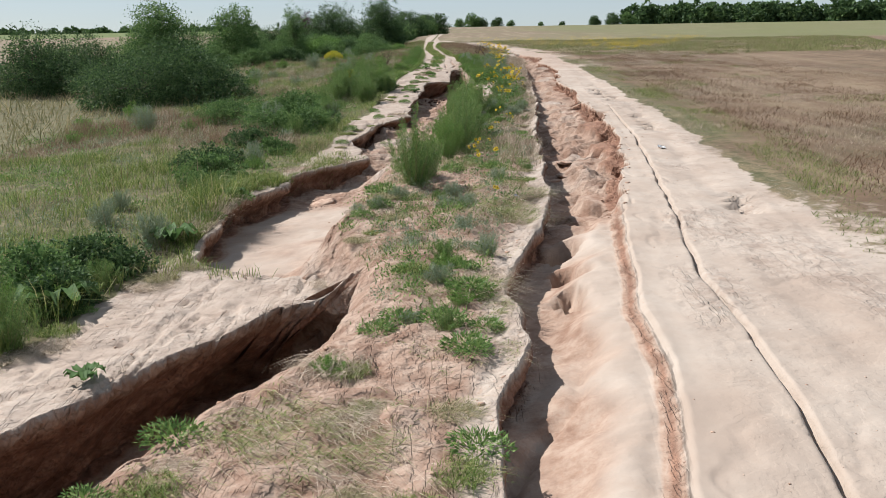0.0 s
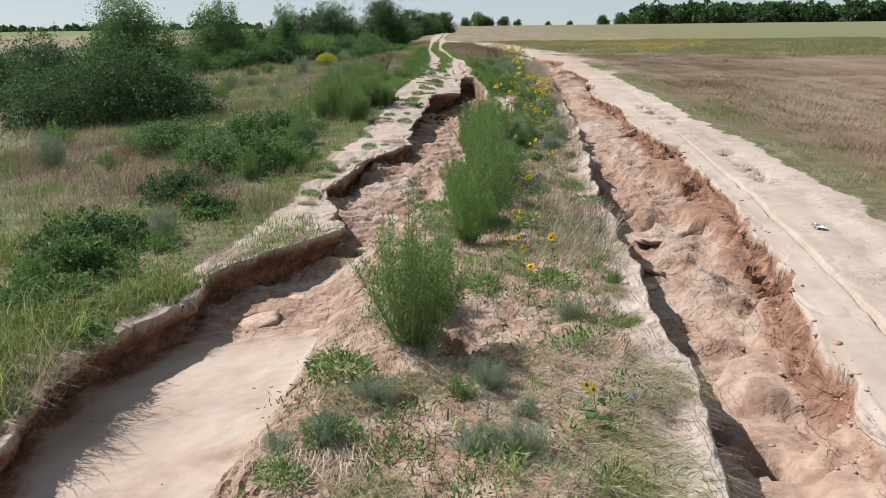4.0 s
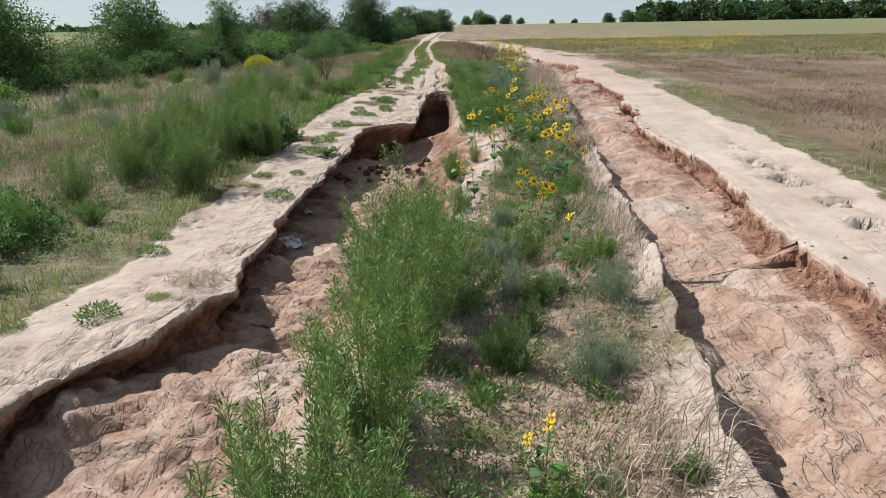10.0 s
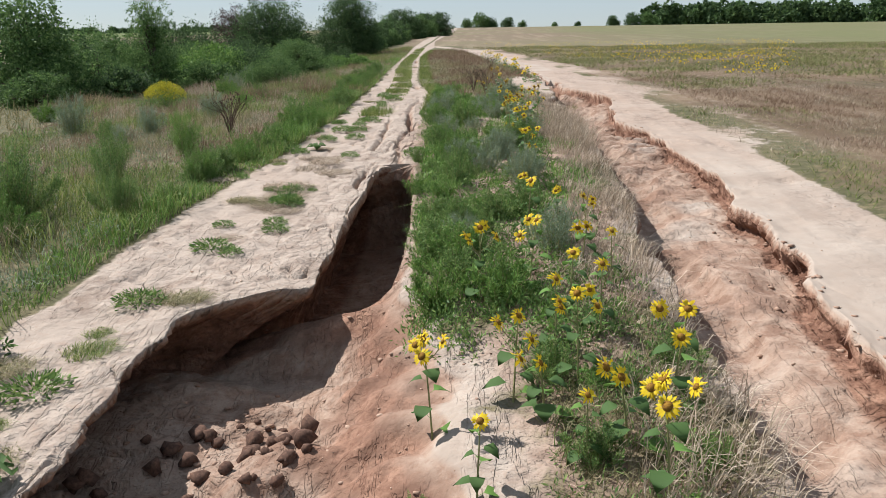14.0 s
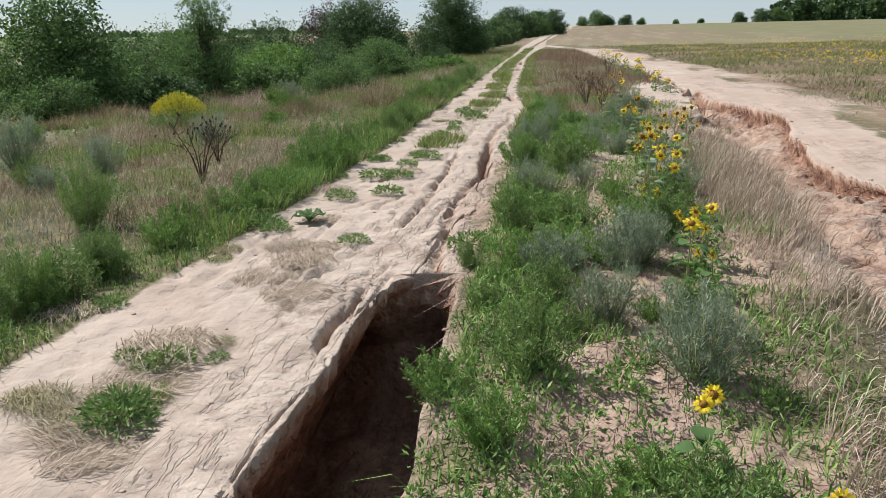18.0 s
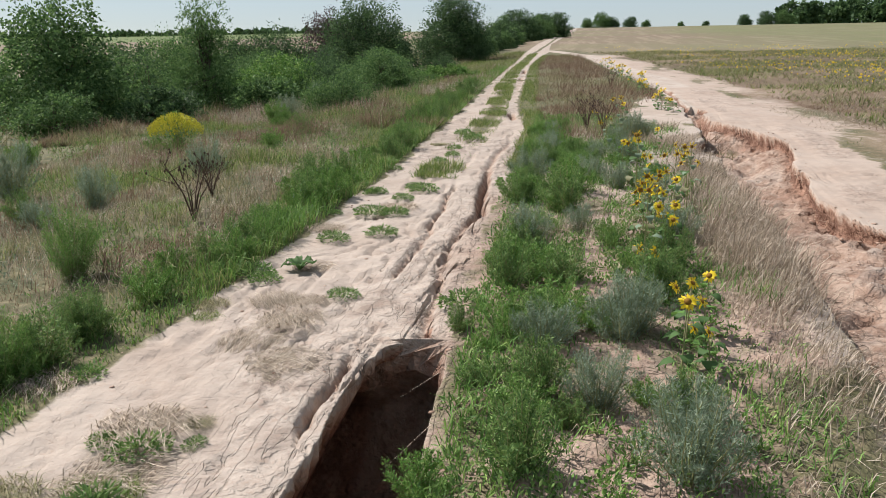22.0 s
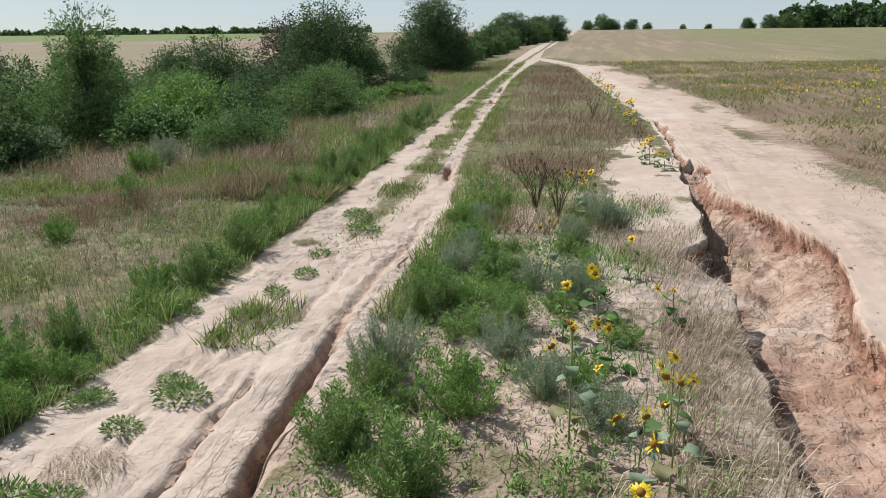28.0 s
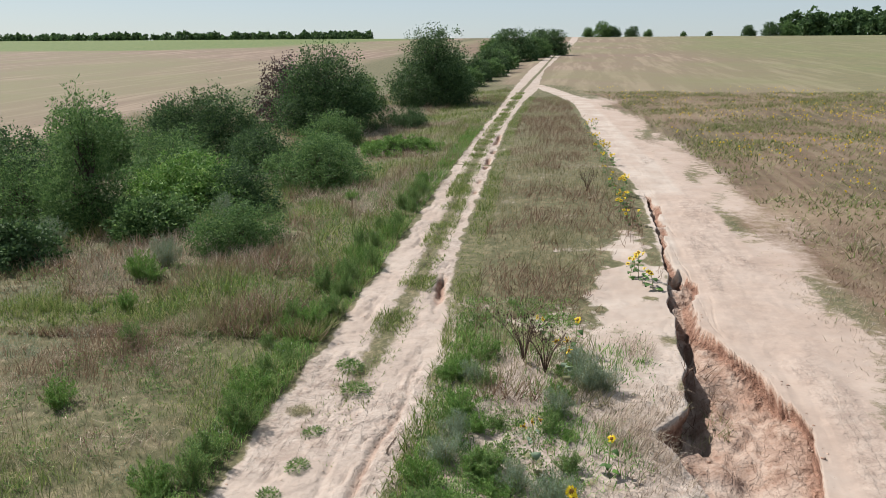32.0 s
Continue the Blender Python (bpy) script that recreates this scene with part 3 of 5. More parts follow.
def columns(gy, count=350):
    """Grid columns between the meadow and the field, drawn together along the broken edges of the washouts."""
    fine = np.linspace(-6.6, 8.5, 1500)
    rows = []
    for y in gy:
        d = 16.0 + 10.0 * groove(fine, 0.5 * (LEFT_LIP(y) + LEFT_CREST(y)), 1.6)
        if -12 < y < 80:
            for edge, more in ((LEFT_LIP(y), 70), (RIGHT_LIP(y), 70), (RIGHT_FAR(y), 40), (LEFT_CREST(y), 14), (ROAD_CRACK(y), 34 if y < 26 else 0)):
                d = d + more * groove(fine, edge + 0.02, 0.20)
        c = np.cumsum(d)
        rows.append(np.interp(np.linspace(c[0], c[-1], count), c, fine))
    return np.array(rows)


def grid_mesh(name, gy):
    n = len(gy)
    x = np.concatenate([np.tile(WEST[:-1], (n, 1)), columns(gy), np.tile(EAST[1:], (n, 1))], 1)
    y = np.repeat(gy[:, None], x.shape[1], 1)
    z, red, sod, crop, under, back, grit = land(x, y)
    ny, nx = x.shape
    co = np.stack([x - under, y + back, z], -1).reshape(-1, 3)
    i = (np.arange(ny - 1)[:, None] * nx + np.arange(nx - 1)[None, :]).ravel()
    quads = np.stack([i, i + 1, i + nx + 1, i + nx], -1)
    me = bpy.data.meshes.new(name)
    me.vertices.add(len(co))
    me.vertices.foreach_set("co", co.ravel())
    me.loops.add(quads.size)
    me.loops.foreach_set("vertex_index", quads.ravel())
    me.polygons.add(len(quads))
    me.polygons.foreach_set("loop_start", np.arange(0, quads.size, 4))
    me.polygons.foreach_set("use_smooth", grit.ravel()[quads].mean(1) < 0.93)
    me.update(calc_edges=True)
    soil = me.attributes.new("soil", "FLOAT_COLOR", "POINT")
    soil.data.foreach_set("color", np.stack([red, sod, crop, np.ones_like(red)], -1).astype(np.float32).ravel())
    stubble, green = farming(x, y)
    farm = me.attributes.new("farm", "FLOAT_COLOR", "POINT")
    farm.data.foreach_set("color", np.stack([stubble, green, grit, np.ones_like(red)], -1).astype(np.float32).ravel())
    me.materials.append(SOIL)
    return me


ground = tagged(new("ground", grid_mesh("ground", GY)), "pale sandy track land torn by two red-earth washouts", "ground", kind="structure")

# ---- builders ----
def mesh_of(name, co, tris, mat, smooth=False):
    me = bpy.data.meshes.new(name)
    co, tris = np.asarray(co, np.float32), np.asarray(tris, np.int32)
    me.vertices.add(len(co))
    me.vertices.foreach_set("co", co.ravel())
    me.loops.add(tris.size)
    me.loops.foreach_set("vertex_index", tris.ravel())
    me.polygons.add(len(tris))
    me.polygons.foreach_set("loop_start", np.arange(0, tris.size, 3))
    if smooth:
        me.polygons.foreach_set("use_smooth", np.ones(len(tris), bool))
    me.update(calc_edges=True)
    me.materials.append(mat)
    return me


def part(name, me, parent, label="", kind=""):
    ob = new(name, me)
    ob.parent = parent
    return tagged(ob, label, kind=kind)


def joined(pieces):
    co, tris, n = [], [], 0
    for c, t in pieces:
        co.append(np.asarray(c, float))
        tris.append(np.asarray(t) + n)
        n += len(c)
    return np.concatenate(co), np.concatenate(tris)


def tube(points, radii, sides=6):
    p = np.asarray(points, float)
    n = len(p)
    d = np.gradient(p, axis=0)
    d /= np.linalg.norm(d, axis=1)[:, None] + 1e-9
    ref = np.where(np.abs(d[:, 2:3]) > 0.9, [[1.0, 0, 0]], [[0, 0, 1.0]])
    u = np.cross(d, ref)
    u /= np.linalg.norm(u, axis=1)[:, None] + 1e-9
    v = np.cross(d, u)
    a = np.arange(sides) * 2 * np.pi / sides
    r = np.asarray(radii, float)[:, None, None]
    co = p[:, None] + r * (np.cos(a)[None, :, None] * u[:, None] + np.sin(a)[None, :, None] * v[:, None])
    i = (np.arange(n - 1)[:, None] * sides + np.arange(sides)[None]).ravel()
    j = (np.arange(n - 1)[:, None] * sides + (np.arange(sides)[None] + 1) % sides).ravel()
    return co.reshape(-1, 3), np.concatenate([np.stack([i, j, j + sides], -1), np.stack([i, j + sides, i + sides], -1)])


def unit(v):
    return v / (np.linalg.norm(v, axis=-1, keepdims=True) + 1e-9)


def blades(rng, base, height, width, lean, spread_=0.35, fine=True, flat=1.0):
    """Grass blades: bent strips of three triangles, or single ones far off. lean is a sideways pull of the tips."""
    n = len(base)
    a = rng.random(n) * 2 * np.pi
    side = np.stack([np.cos(a), np.sin(a), 0 * a], -1) * (np.asarray(width) * np.ones(n))[:, None] * 0.5
    off = rng.normal(0, spread_, (n, 2)) + np.asarray(lean)
    h = (np.asarray(height) * np.ones(n))[:, None]
    off = np.concatenate([off, np.zeros((n, 1))], 1) * h
    tip = base + off + h * [0, 0, flat] * np.clip(1 - 0.35 * np.linalg.norm(off / h, axis=1, keepdims=True), 0.25, 1)
    if not fine:
        co = np.stack([base - side, base + side, tip], 1).reshape(-1, 3)
        return co, np.arange(3 * n).reshape(n, 3)
    mid = base + 0.33 * off + h * [0, 0, 0.58 * (0.3 + 0.7 * flat)]
    co = np.stack([base - side, base + side, mid - 0.8 * side, mid + 0.8 * side, tip], 1).reshape(-1, 3)
    k = np.arange(n)[:, None] * 5
    return co, np.concatenate([k + [0, 1, 3], k + [0, 3, 2], k + [2, 3, 4]])


def leaves(rng, at, out, length, width, droop=0.3, wild=0.7):
    """Folded diamond leaves at points, pointing roughly along out."""
    n = len(at)
    d = unit(unit(out) + rng.normal(0, wild, (n, 3)) - [0, 0, droop])
    s = unit(np.cross(d, rng.normal(0, 1, (n, 3))))
    up = np.cross(s, d)
    length, width = (np.asarray(v) * (0.7 + 0.6 * rng.random(n)) for v in (length, width))
    L, W = length[:, None], width[:, None]
    co = np.stack([at, at + d * L * 0.5 + s * W * 0.5 + up * W * 0.12, at + d * L, at + d * L * 0.5 - s * W * 0.5 + up * W * 0.12], 1).reshape(-1, 3)
    k = np.arange(n)[:, None] * 4
    return co, np.concatenate([k + [0, 1, 2], k + [0, 2, 3]])


def foliage(name, stops, rough=0.6, through_light=0.25, bright=1.58):
    m, nt, b = material(name, rough)
    geo = node(nt, "NewGeometry")
    tone = ramp(nt, geo.outputs["Random Per Island"], *[(p, (min(0.9, bright * c[0]), min(0.9, bright * c[1]), min(0.9, 1.17 * bright * c[2]))) for p, c in stops])
    patch = noise_of(nt, 1.3, 3.0)
    tone = mixed(nt, 0.25, tone, mixed(nt, 1.0, tone, ramp(nt, patch, (0.3, 0.45), (0.7, 1.0)), "MULTIPLY"))
    nt.links.new(tone, b.inputs["Base Color"])
    t = node(nt, "BsdfTranslucent")
    nt.links.new(tone, t.inputs["Color"])
    mix = node(nt, "MixShader", Fac=through_light)
    nt.links.new(b.outputs[0], mix.inputs[1])
    nt.links.new(t.outputs[0], mix.inputs[2])
    nt.links.new(mix.outputs[0], nt.nodes["Material Output"].inputs["Surface"])
    return m


def plain(name, colour, rough=0.7, other=None, scale=14.0):
    m, nt, b = material(name, rough)
    other = other or tuple(0.6 * c for c in colour)
    nt.links.new(ramp(nt, noise_of(nt, scale), (0.35, other), (0.65, colour)), b.inputs["Base Color"])
    return m


WEED = foliage("weed_green", ((0.0, (0.045, 0.085, 0.022)), (0.5, (0.095, 0.16, 0.038)), (1.0, (0.17, 0.23, 0.06))))
FRESH = foliage("fresh_green", ((0.0, (0.05, 0.105, 0.02)), (0.6, (0.105, 0.19, 0.035)), (1.0, (0.18, 0.25, 0.06))))
GREY = foliage("greyish_green", ((0.0, (0.085, 0.12, 0.06)), (0.6, (0.15, 0.19, 0.105)), (1.0, (0.23, 0.26, 0.16))))
DARK = foliage("dark_leaf", ((0.0, (0.018, 0.035, 0.012)), (0.6, (0.04, 0.072, 0.022)), (1.0, (0.075, 0.115, 0.035))), 0.7, 0.3, 1.85)
LEAF = foliage("bush_leaf", ((0.0, (0.03, 0.06, 0.017)), (0.6, (0.065, 0.115, 0.03)), (1.0, (0.12, 0.175, 0.05))), 0.7, 0.35, 1.7)
PURPLE = foliage("purple_leaf", ((0.0, (0.025, 0.015, 0.014)), (0.6, (0.055, 0.032, 0.026)), (1.0, (0.085, 0.055, 0.04))), 0.55, 0.15)
GRASS = foliage("grass_green", ((0.0, (0.055, 0.085, 0.016)), (0.5, (0.12, 0.165, 0.034)), (0.8, (0.20, 0.235, 0.06)), (1.0, (0.33, 0.29, 0.13))), 0.6, 0.35, 1.32)
MIXED = foliage("grass_mixed", ((0.0, (0.10, 0.105, 0.04)), (0.5, (0.19, 0.175, 0.075)), (1.0, (0.33, 0.27, 0.14))), 0.6, 0.3, 1.28)
STRAW = foliage("straw", ((0.0, (0.19, 0.145, 0.085)), (0.5, (0.34, 0.27, 0.17)), (1.0, (0.52, 0.43, 0.29))), 0.7, 0.2, 1.15)
RUSSET = foliage("russet_grass", ((0.0, (0.12, 0.07, 0.04)), (0.5, (0.21, 0.135, 0.075)), (1.0, (0.33, 0.24, 0.14))), 0.7, 0.2, 1.1)
PETAL = foliage("petal", ((0.0, (0.72, 0.46, 0.01)), (1.0, (0.86, 0.66, 0.03))), 0.6, 0.3, 1.0)
GOLD = foliage("goldenrod_bloom", ((0.0, (0.34, 0.32, 0.03)), (1.0, (0.58, 0.52, 0.05))), 0.7, 0.2, 1.1)
DISC = plain("flower_disc", (0.30, 0.16, 0.02), 0.9, (0.10, 0.045, 0.01), 160.0)
STEM = plain("green_stem", (0.18, 0.21, 0.08), 0.7, (0.28, 0.25, 0.12))
BARK = plain("bark", (0.13, 0.10, 0.075), 0.95, (0.05, 0.038, 0.03))
DRY = plain("dead_stem", (0.13, 0.085, 0.06), 0.9, (0.05, 0.03, 0.025))
CLOD = plain("clod_earth", (0.43, 0.30, 0.225), 0.95, (0.24, 0.145, 0.10), 6.0)
MOIST = plain("moist_earth", (0.15, 0.085, 0.06), 0.95, (0.07, 0.04, 0.03), 30.0)
SANDY = plain("sand_crust", (0.46, 0.335, 0.255), 0.95, (0.30, 0.19, 0.14), 16.0)
FILM = plain("plastic_film", (0.70, 0.69, 0.68), 0.35, (0.45, 0.44, 0.44), 9.0)
BLUE = plain("blue_film", (0.20, 0.26, 0.40), 0.4, (0.10, 0.13, 0.22), 20.0)

def on_ground(x, y):
    z, red, sod, crop, under, back, grit = land(np.asarray(x, float), np.asarray(y, float))
    return np.stack([np.asarray(x, float) - under, np.asarray(y, float) + back, z], -1)


def placed(protos, k, x, y, size, turn, tall=1.0, sink=0.03, tilt=0.0):
    """Puts plant k of a set of built plants on the ground: the built one first, copies of it later."""
    ob = protos[k]
    p = on_ground(np.array([x]), np.array([y]))[0]
    m = pose(p[0], p[1], p[2] - sink, tilt, 0, turn) @ Matrix.Diagonal((size, size, size * tall, 1))
    if not ob.get("stands"):
        ob["stands"] = True
        ob.matrix_basis = m
        return ob
    return copy_thing(ob, m @ Matrix.Diagonal((1 / ob.scale[0], 1 / ob.scale[1], 1 / ob.scale[2], 1)))

# ---- trees and shrubs ----
def crown_points(rng, n, lobes, bunch=18):
    """Leaf places in bunches round twig ends, near the surface of a heap of uneven lobes (x, y, z, radius)."""
    lobes = np.asarray(lobes, float)
    m = max(8, n // bunch)
    pick = rng.choice(len(lobes), m, p=lobes[:, 3] ** 2 / np.sum(lobes[:, 3] ** 2))
    d = unit(rng.normal(0, 1, (m, 3)))
    lump = 1 + 0.6 * rough_noise(d[:, 0] * 2 + pick * 3.1, d[:, 1] * 2 + d[:, 2] * 1.7, 1.3, 3)
    r = lobes[pick, 3] * lump * (0.50 + 0.52 * rng.random(m) ** 0.5)
    twig = lobes[pick, :3] + d * r[:, None]
    k = rng.integers(0, m, n)
    size = 0.13 * lobes[pick[k], 3:4] * (0.5 + rng.random((m, 1))[k])
    p = twig[k] + np.clip(rng.normal(0, 1, (n, 3)), -1.7, 1.7) * size * [1, 1, 0.8]
    return p, unit(d[k] + 0.5 * unit(p - twig[k]))


def tree(name, label, category, lobes, mat, n, leaf, trunk=0.12, seed=1, wild=0.8, droop=0.3, slim=0.55):
    rng = np.random.default_rng(seed)
    root = tagged(new(name), label, category)
    lobes = np.asarray(lobes, float)
    top = lobes[:, 2].max()
    bole = np.array([(0, 0, -0.2), (0.03, 0.02, 0.3 * top), (0.0, 0.05, 0.65 * top), (0.05, 0, top)])
    part("trunk", mesh_of("trunk", *tube(bole, [trunk, 0.8 * trunk, 0.5 * trunk, 0.15 * trunk], 7), BARK, True), root)
    for lx, ly, lz, lr in lobes:
        start = bole[1] * (1 - min(1, 0.4 * lz / top)) + bole[2] * min(1, 0.4 * lz / top)
        end = np.array([lx, ly, lz + 0.2 * lr])
        bend = 0.5 * (start + end) + rng.normal(0, 0.12 * lr, 3)
        part("limb", mesh_of("limb", *tube([start, bend, end], [0.45 * trunk, 0.3 * trunk, 0.06 * trunk], 5), BARK, True), root)
    p, d = crown_points(rng, n, lobes)
    keep = p[:, 2] > 0.03
    p, d = p[keep], d[keep]
    part("crown", mesh_of("crown", *leaves(rng, p, d, leaf, leaf * slim, droop, wild), mat), root, kind="stuff")
    return root


def heap(rng, width, depth, height, n, low=0.15):
    """Lobes that make a shrub of that size."""
    out = []
    for k in range(n // 2):
        a = 6.28 * (k + 0.4 * rng.random()) / (n // 2)
        rad = 0.26 * min(width, depth, 1.1 * height)
        out.append((0.36 * width * math.cos(a), 0.36 * depth * math.sin(a), 0.75 * rad, rad))
    for k in range(n):
        a, r = rng.random() * 6.28, rng.random() ** 0.6
        x, y = 0.36 * width * r * math.cos(a), 0.36 * depth * r * math.sin(a)
        rad = (0.19 + 0.19 * rng.random() ** 1.3) * min(width, depth, height * 1.2)
        z = low * height + (height - rad - low * height) * (1 - r ** 2) * (0.55 + 0.45 * rng.random())
        out.append((x, y, max(z, 0.4 * rad), rad))
    return out


def shrub(name, label, category, width, depth, height, mat, n, leaf, seed, lobes=12, **more):
    return tree(name, label, category, heap(np.random.default_rng(seed + 50), width, depth, height, int(1.5 * lobes)), mat, int(2.6 * n), 0.76 * leaf, 0.02 * height + 0.02, seed, **more)


def stand(ob, x, y, turn=0.0, sink=0.15):
    p = on_ground(np.array([x]), np.array([y]))[0]
    ob.matrix_basis = pose(x, y, p[2] - sink, 0, 0, turn)


stand(shrub("tree", "dark round-crowned willow tree beside the old track", "tree", 6.2, 5.5, 7.0, DARK, 15000, 0.22, 11, 22), -9.8, 112.0)
stand(shrub("tree", "large tree hung with dark green creeper", "tree", 6.8, 5.5, 6.6, DARK, 14000, 0.20, 12, 20), -13.6, 95.5)
stand(shrub("tree", "purple-leaved tree standing among dark creepers", "tree", 4.2, 4.0, 5.6, PURPLE, 6500, 0.18, 13, 12), -17.6, 98.5)
stand(shrub("shrub", "bushy shrub with ragged upright tops", "shrub", 3.4, 3.0, 4.2, LEAF, 5000, 0.17, 14), -14.8, 108.0)
stand(shrub("shrub", "wide mound of dark climbing plants over a shrub", "shrub", 8.2, 5.5, 3.9, DARK, 14000, 0.17, 15, 20), -17.8, 86.5)
stand(shrub("tree", "slender willow with upright feathery green branches", "tree", 2.6, 2.6, 5.0, LEAF, 9000, 0.17, 16, 16, slim=0.28, droop=-0.5), -13.4, 68.0)
stand(shrub("tree", "broad light-leaved tree at the hedge", "tree", 4.6, 4.2, 5.4, LEAF, 9500, 0.19, 17, 16), -17.4, 64.5)
stand(shrub("tree", "tall spreading leafy tree beyond the meadow", "tree", 5.6, 5.0, 5.8, LEAF, 12000, 0.18, 36, 18), -19.7, 53.4)
for k, (x, y, w, h) in enumerate(((-15.5, 61.0, 3.0, 2.0), (-13.0, 63.6, 2.8, 1.7), (-16.2, 68.5, 4.0, 3.0), (-10.3, 66.8, 2.6, 1.8), (-9.2, 70.5, 3.0, 2.0), (-13.2, 74.0, 4.2, 2.8), (-15.8, 78.5, 4.5, 3.0), (-11.8, 79.5, 4.0, 2.6), (-9.2, 81.0, 3.2, 1.8), (-11.5, 88.5, 4.0, 2.4), (-8.6, 97.0, 3.5, 1.6), (-21.5, 66.0, 5.0, 3.2), (-17.5, 58.0, 3.6, 2.0))):
    stand(shrub("shrub", ("leafy green hedge bush tangled with creeper", "dull green hedge bush with fine twigs", "green hedge bush with rounded top")[k % 3], "shrub", w, 0.9 * w, h, (LEAF, DARK, LEAF)[k % 3], 4500, 0.12 + 0.03 * (k % 2), 200 + k), x, y)
stand(shrub("shrub", "bright green bush among the hedge plants", "shrub", 4.6, 4.0, 2.5, FRESH, 7000, 0.15, 18), -11.0, 71.0)
stand(shrub("shrub", "grey-green bush with dense fine twigs", "shrub", 2.6, 2.4, 1.9, LEAF, 6000, 0.09, 19), -6.9, 65.3)
stand(shrub("shrub", "bush overgrown with pale-flowered creeper", "shrub", 4.9, 4.0, 2.7, LEAF, 9000, 0.12, 20, 16), -7.9, 75.8)
stand(shrub("shrub", "low spread of light green creeper", "shrub", 5.5, 5.0, 1.1, FRESH, 7000, 0.13, 21, 16), -6.3, 85.0)
stand(shrub("shrub", "dark hedge bush at the meadow's edge", "shrub", 5.0, 4.0, 3.4, DARK, 8000, 0.16, 22, 14), -19.5, 72.0)
stand(shrub("shrub", "dark leafy bush in the hedge", "shrub", 5.5, 4.5, 3.0, LEAF, 8000, 0.15, 23, 14), -22.0, 58.0)
stand(shrub("shrub", "dark hedge bush with bare twigs", "shrub", 4.5, 4.0, 3.3, DARK, 7000, 0.15, 24, 14), -23.5, 50.0)
stand(shrub("shrub", "large bramble mound with arching leafy canes", "shrub", 8.0, 5.5, 3.2, DARK, 19000, 0.13, 25, 20), -12.6, 33.0)
stand(shrub("shrub", "low bramble thicket with broad leaves", "shrub", 3.3, 4.2, 1.3, LEAF, 13000, 0.085, 26, 14), -5.2, 22.8)
stand(shrub("shrub", "small bramble patch beside the track", "shrub", 3.2, 3.2, 1.15, LEAF, 8000, 0.08, 27, 12), -7.6, 25.4)
stand(shrub("shrub", "low bramble thicket with white seed heads", "shrub", 3.0, 3.4, 1.0, LEAF, 8000, 0.08, 28, 12), -5.6, 27.6)
stand(shrub("shrub", "tall dark elder bush beyond the meadow", "shrub", 5.0, 4.2, 3.7, DARK, 9000, 0.15, 29, 14), -21.0, 38.8)
stand(shrub("shrub", "spreading hedge bush beyond the meadow", "shrub", 4.0, 3.5, 2.0, FRESH, 6000, 0.13, 30, 14), -15.4, 44.0)
stand(shrub("shrub", "broad dark leafy hedge bush", "shrub", 6.0, 5.0, 3.6, LEAF, 9000, 0.17, 31, 14), -21.0, 80.0)
for k, (x, y, w, h) in enumerate(((-5.0, 7.9, 1.3, 0.75), (-5.5, 7.0, 1.4, 0.85), (-4.9, 6.5, 0.9, 0.6), (-5.2, 14.2, 1.8, 0.65), (-5.7, 15.6, 2.0, 0.7), (-4.9, 12.9, 1.2, 0.5), (-3.2, 33.6, 1.1, 0.7), (-3.0, 34.9, 1.0, 0.6), (-5.4, 19.0, 1.8, 0.7), (-4.6, 17.6, 1.2, 0.5))):
    stand(shrub("shrub", "dark leafy nettle clump at the meadow's edge", "shrub", w, 0.9 * w, h, LEAF if k % 2 else DARK, 2600, 0.075, 400 + k, 10), x, y, sink=0.05)
rng = np.random.default_rng(5)
hedge = [shrub("shrub", "rounded bush lining the hill track", "shrub", 5.0, 4.0, 4.2, DARK, 3500, 0.3, 32), shrub("shrub", "leafy bush lining the hill track", "shrub", 4.0, 3.6, 3.2, LEAF, 3000, 0.28, 33)]
for k, (x, y, s) in enumerate(((-9.5, 124, 0.7), (-9.3, 134, 0.8), (-10.2, 143, 0.9), (-9.0, 151, 0.9), (-10.0, 160, 1.1), (-9.2, 170, 1.1), (-10.5, 180, 1.2), (-13, 129, 0.8), (-13.5, 148, 1.0))):
    tagged(placed(hedge, k % 2, x, y, s, 77 * k, 1.0, 0.1), group="bushes along the hill track")
crowned = [shrub("tree", "dense round tree on the hill's brow", "tree", 8.0, 7.0, 7.0, DARK, 5000, 0.42, 34, 16), shrub("tree", "leafy tree on the hill's brow", "tree", 6.0, 6.0, 6.0, LEAF, 4000, 0.4, 35, 14)]
for k, (x, y, s) in enumerate(((-9.5, 196, 0.95), (-6.5, 207, 0.9), (-3.5, 220, 0.85), (-14, 205, 0.9), (-7, 232, 0.9), (11, 418, 1.25), (16, 421, 0.75), (5, 422, 0.8), (24, 424, 0.75), (31, 424, 0.6), (84, 430, 1.0), (92, 432, 1.2), (75, 432, 0.8), (47, 431, 0.45), (58, 431, 0.4))):
    tagged(placed(crowned, k % 2, x, y, s, 67 * k, 1.0, 0.1), group="trees on the hill")


def far_wood(name, label, x0, x1, y0, depth, height, n, seed):
    rng = np.random.default_rng(seed)
    count = int((x1 - x0) / 1.0)
    cx = x0 + (x1 - x0) * rng.random(count)
    cy = y0 + depth * rng.random(count)
    cz = SLOPE(cy) + height * (0.42 + 0.25 * rng.random(count))
    lobes = np.stack([cx, cy, cz, height * (0.22 + 0.14 * rng.random(count))], -1)
    skirt = np.stack([cx, cy - 2, SLOPE(cy) + height * 0.22, np.full(count, height * 0.36)], -1)
    p, d = crown_points(rng, n, np.concatenate([lobes, skirt]))
    return tagged(new(name, mesh_of(name, *leaves(rng, p, d, 1.7, 1.3, 0.2, 0.8), DARK)), label, "wood", kind="stuff")


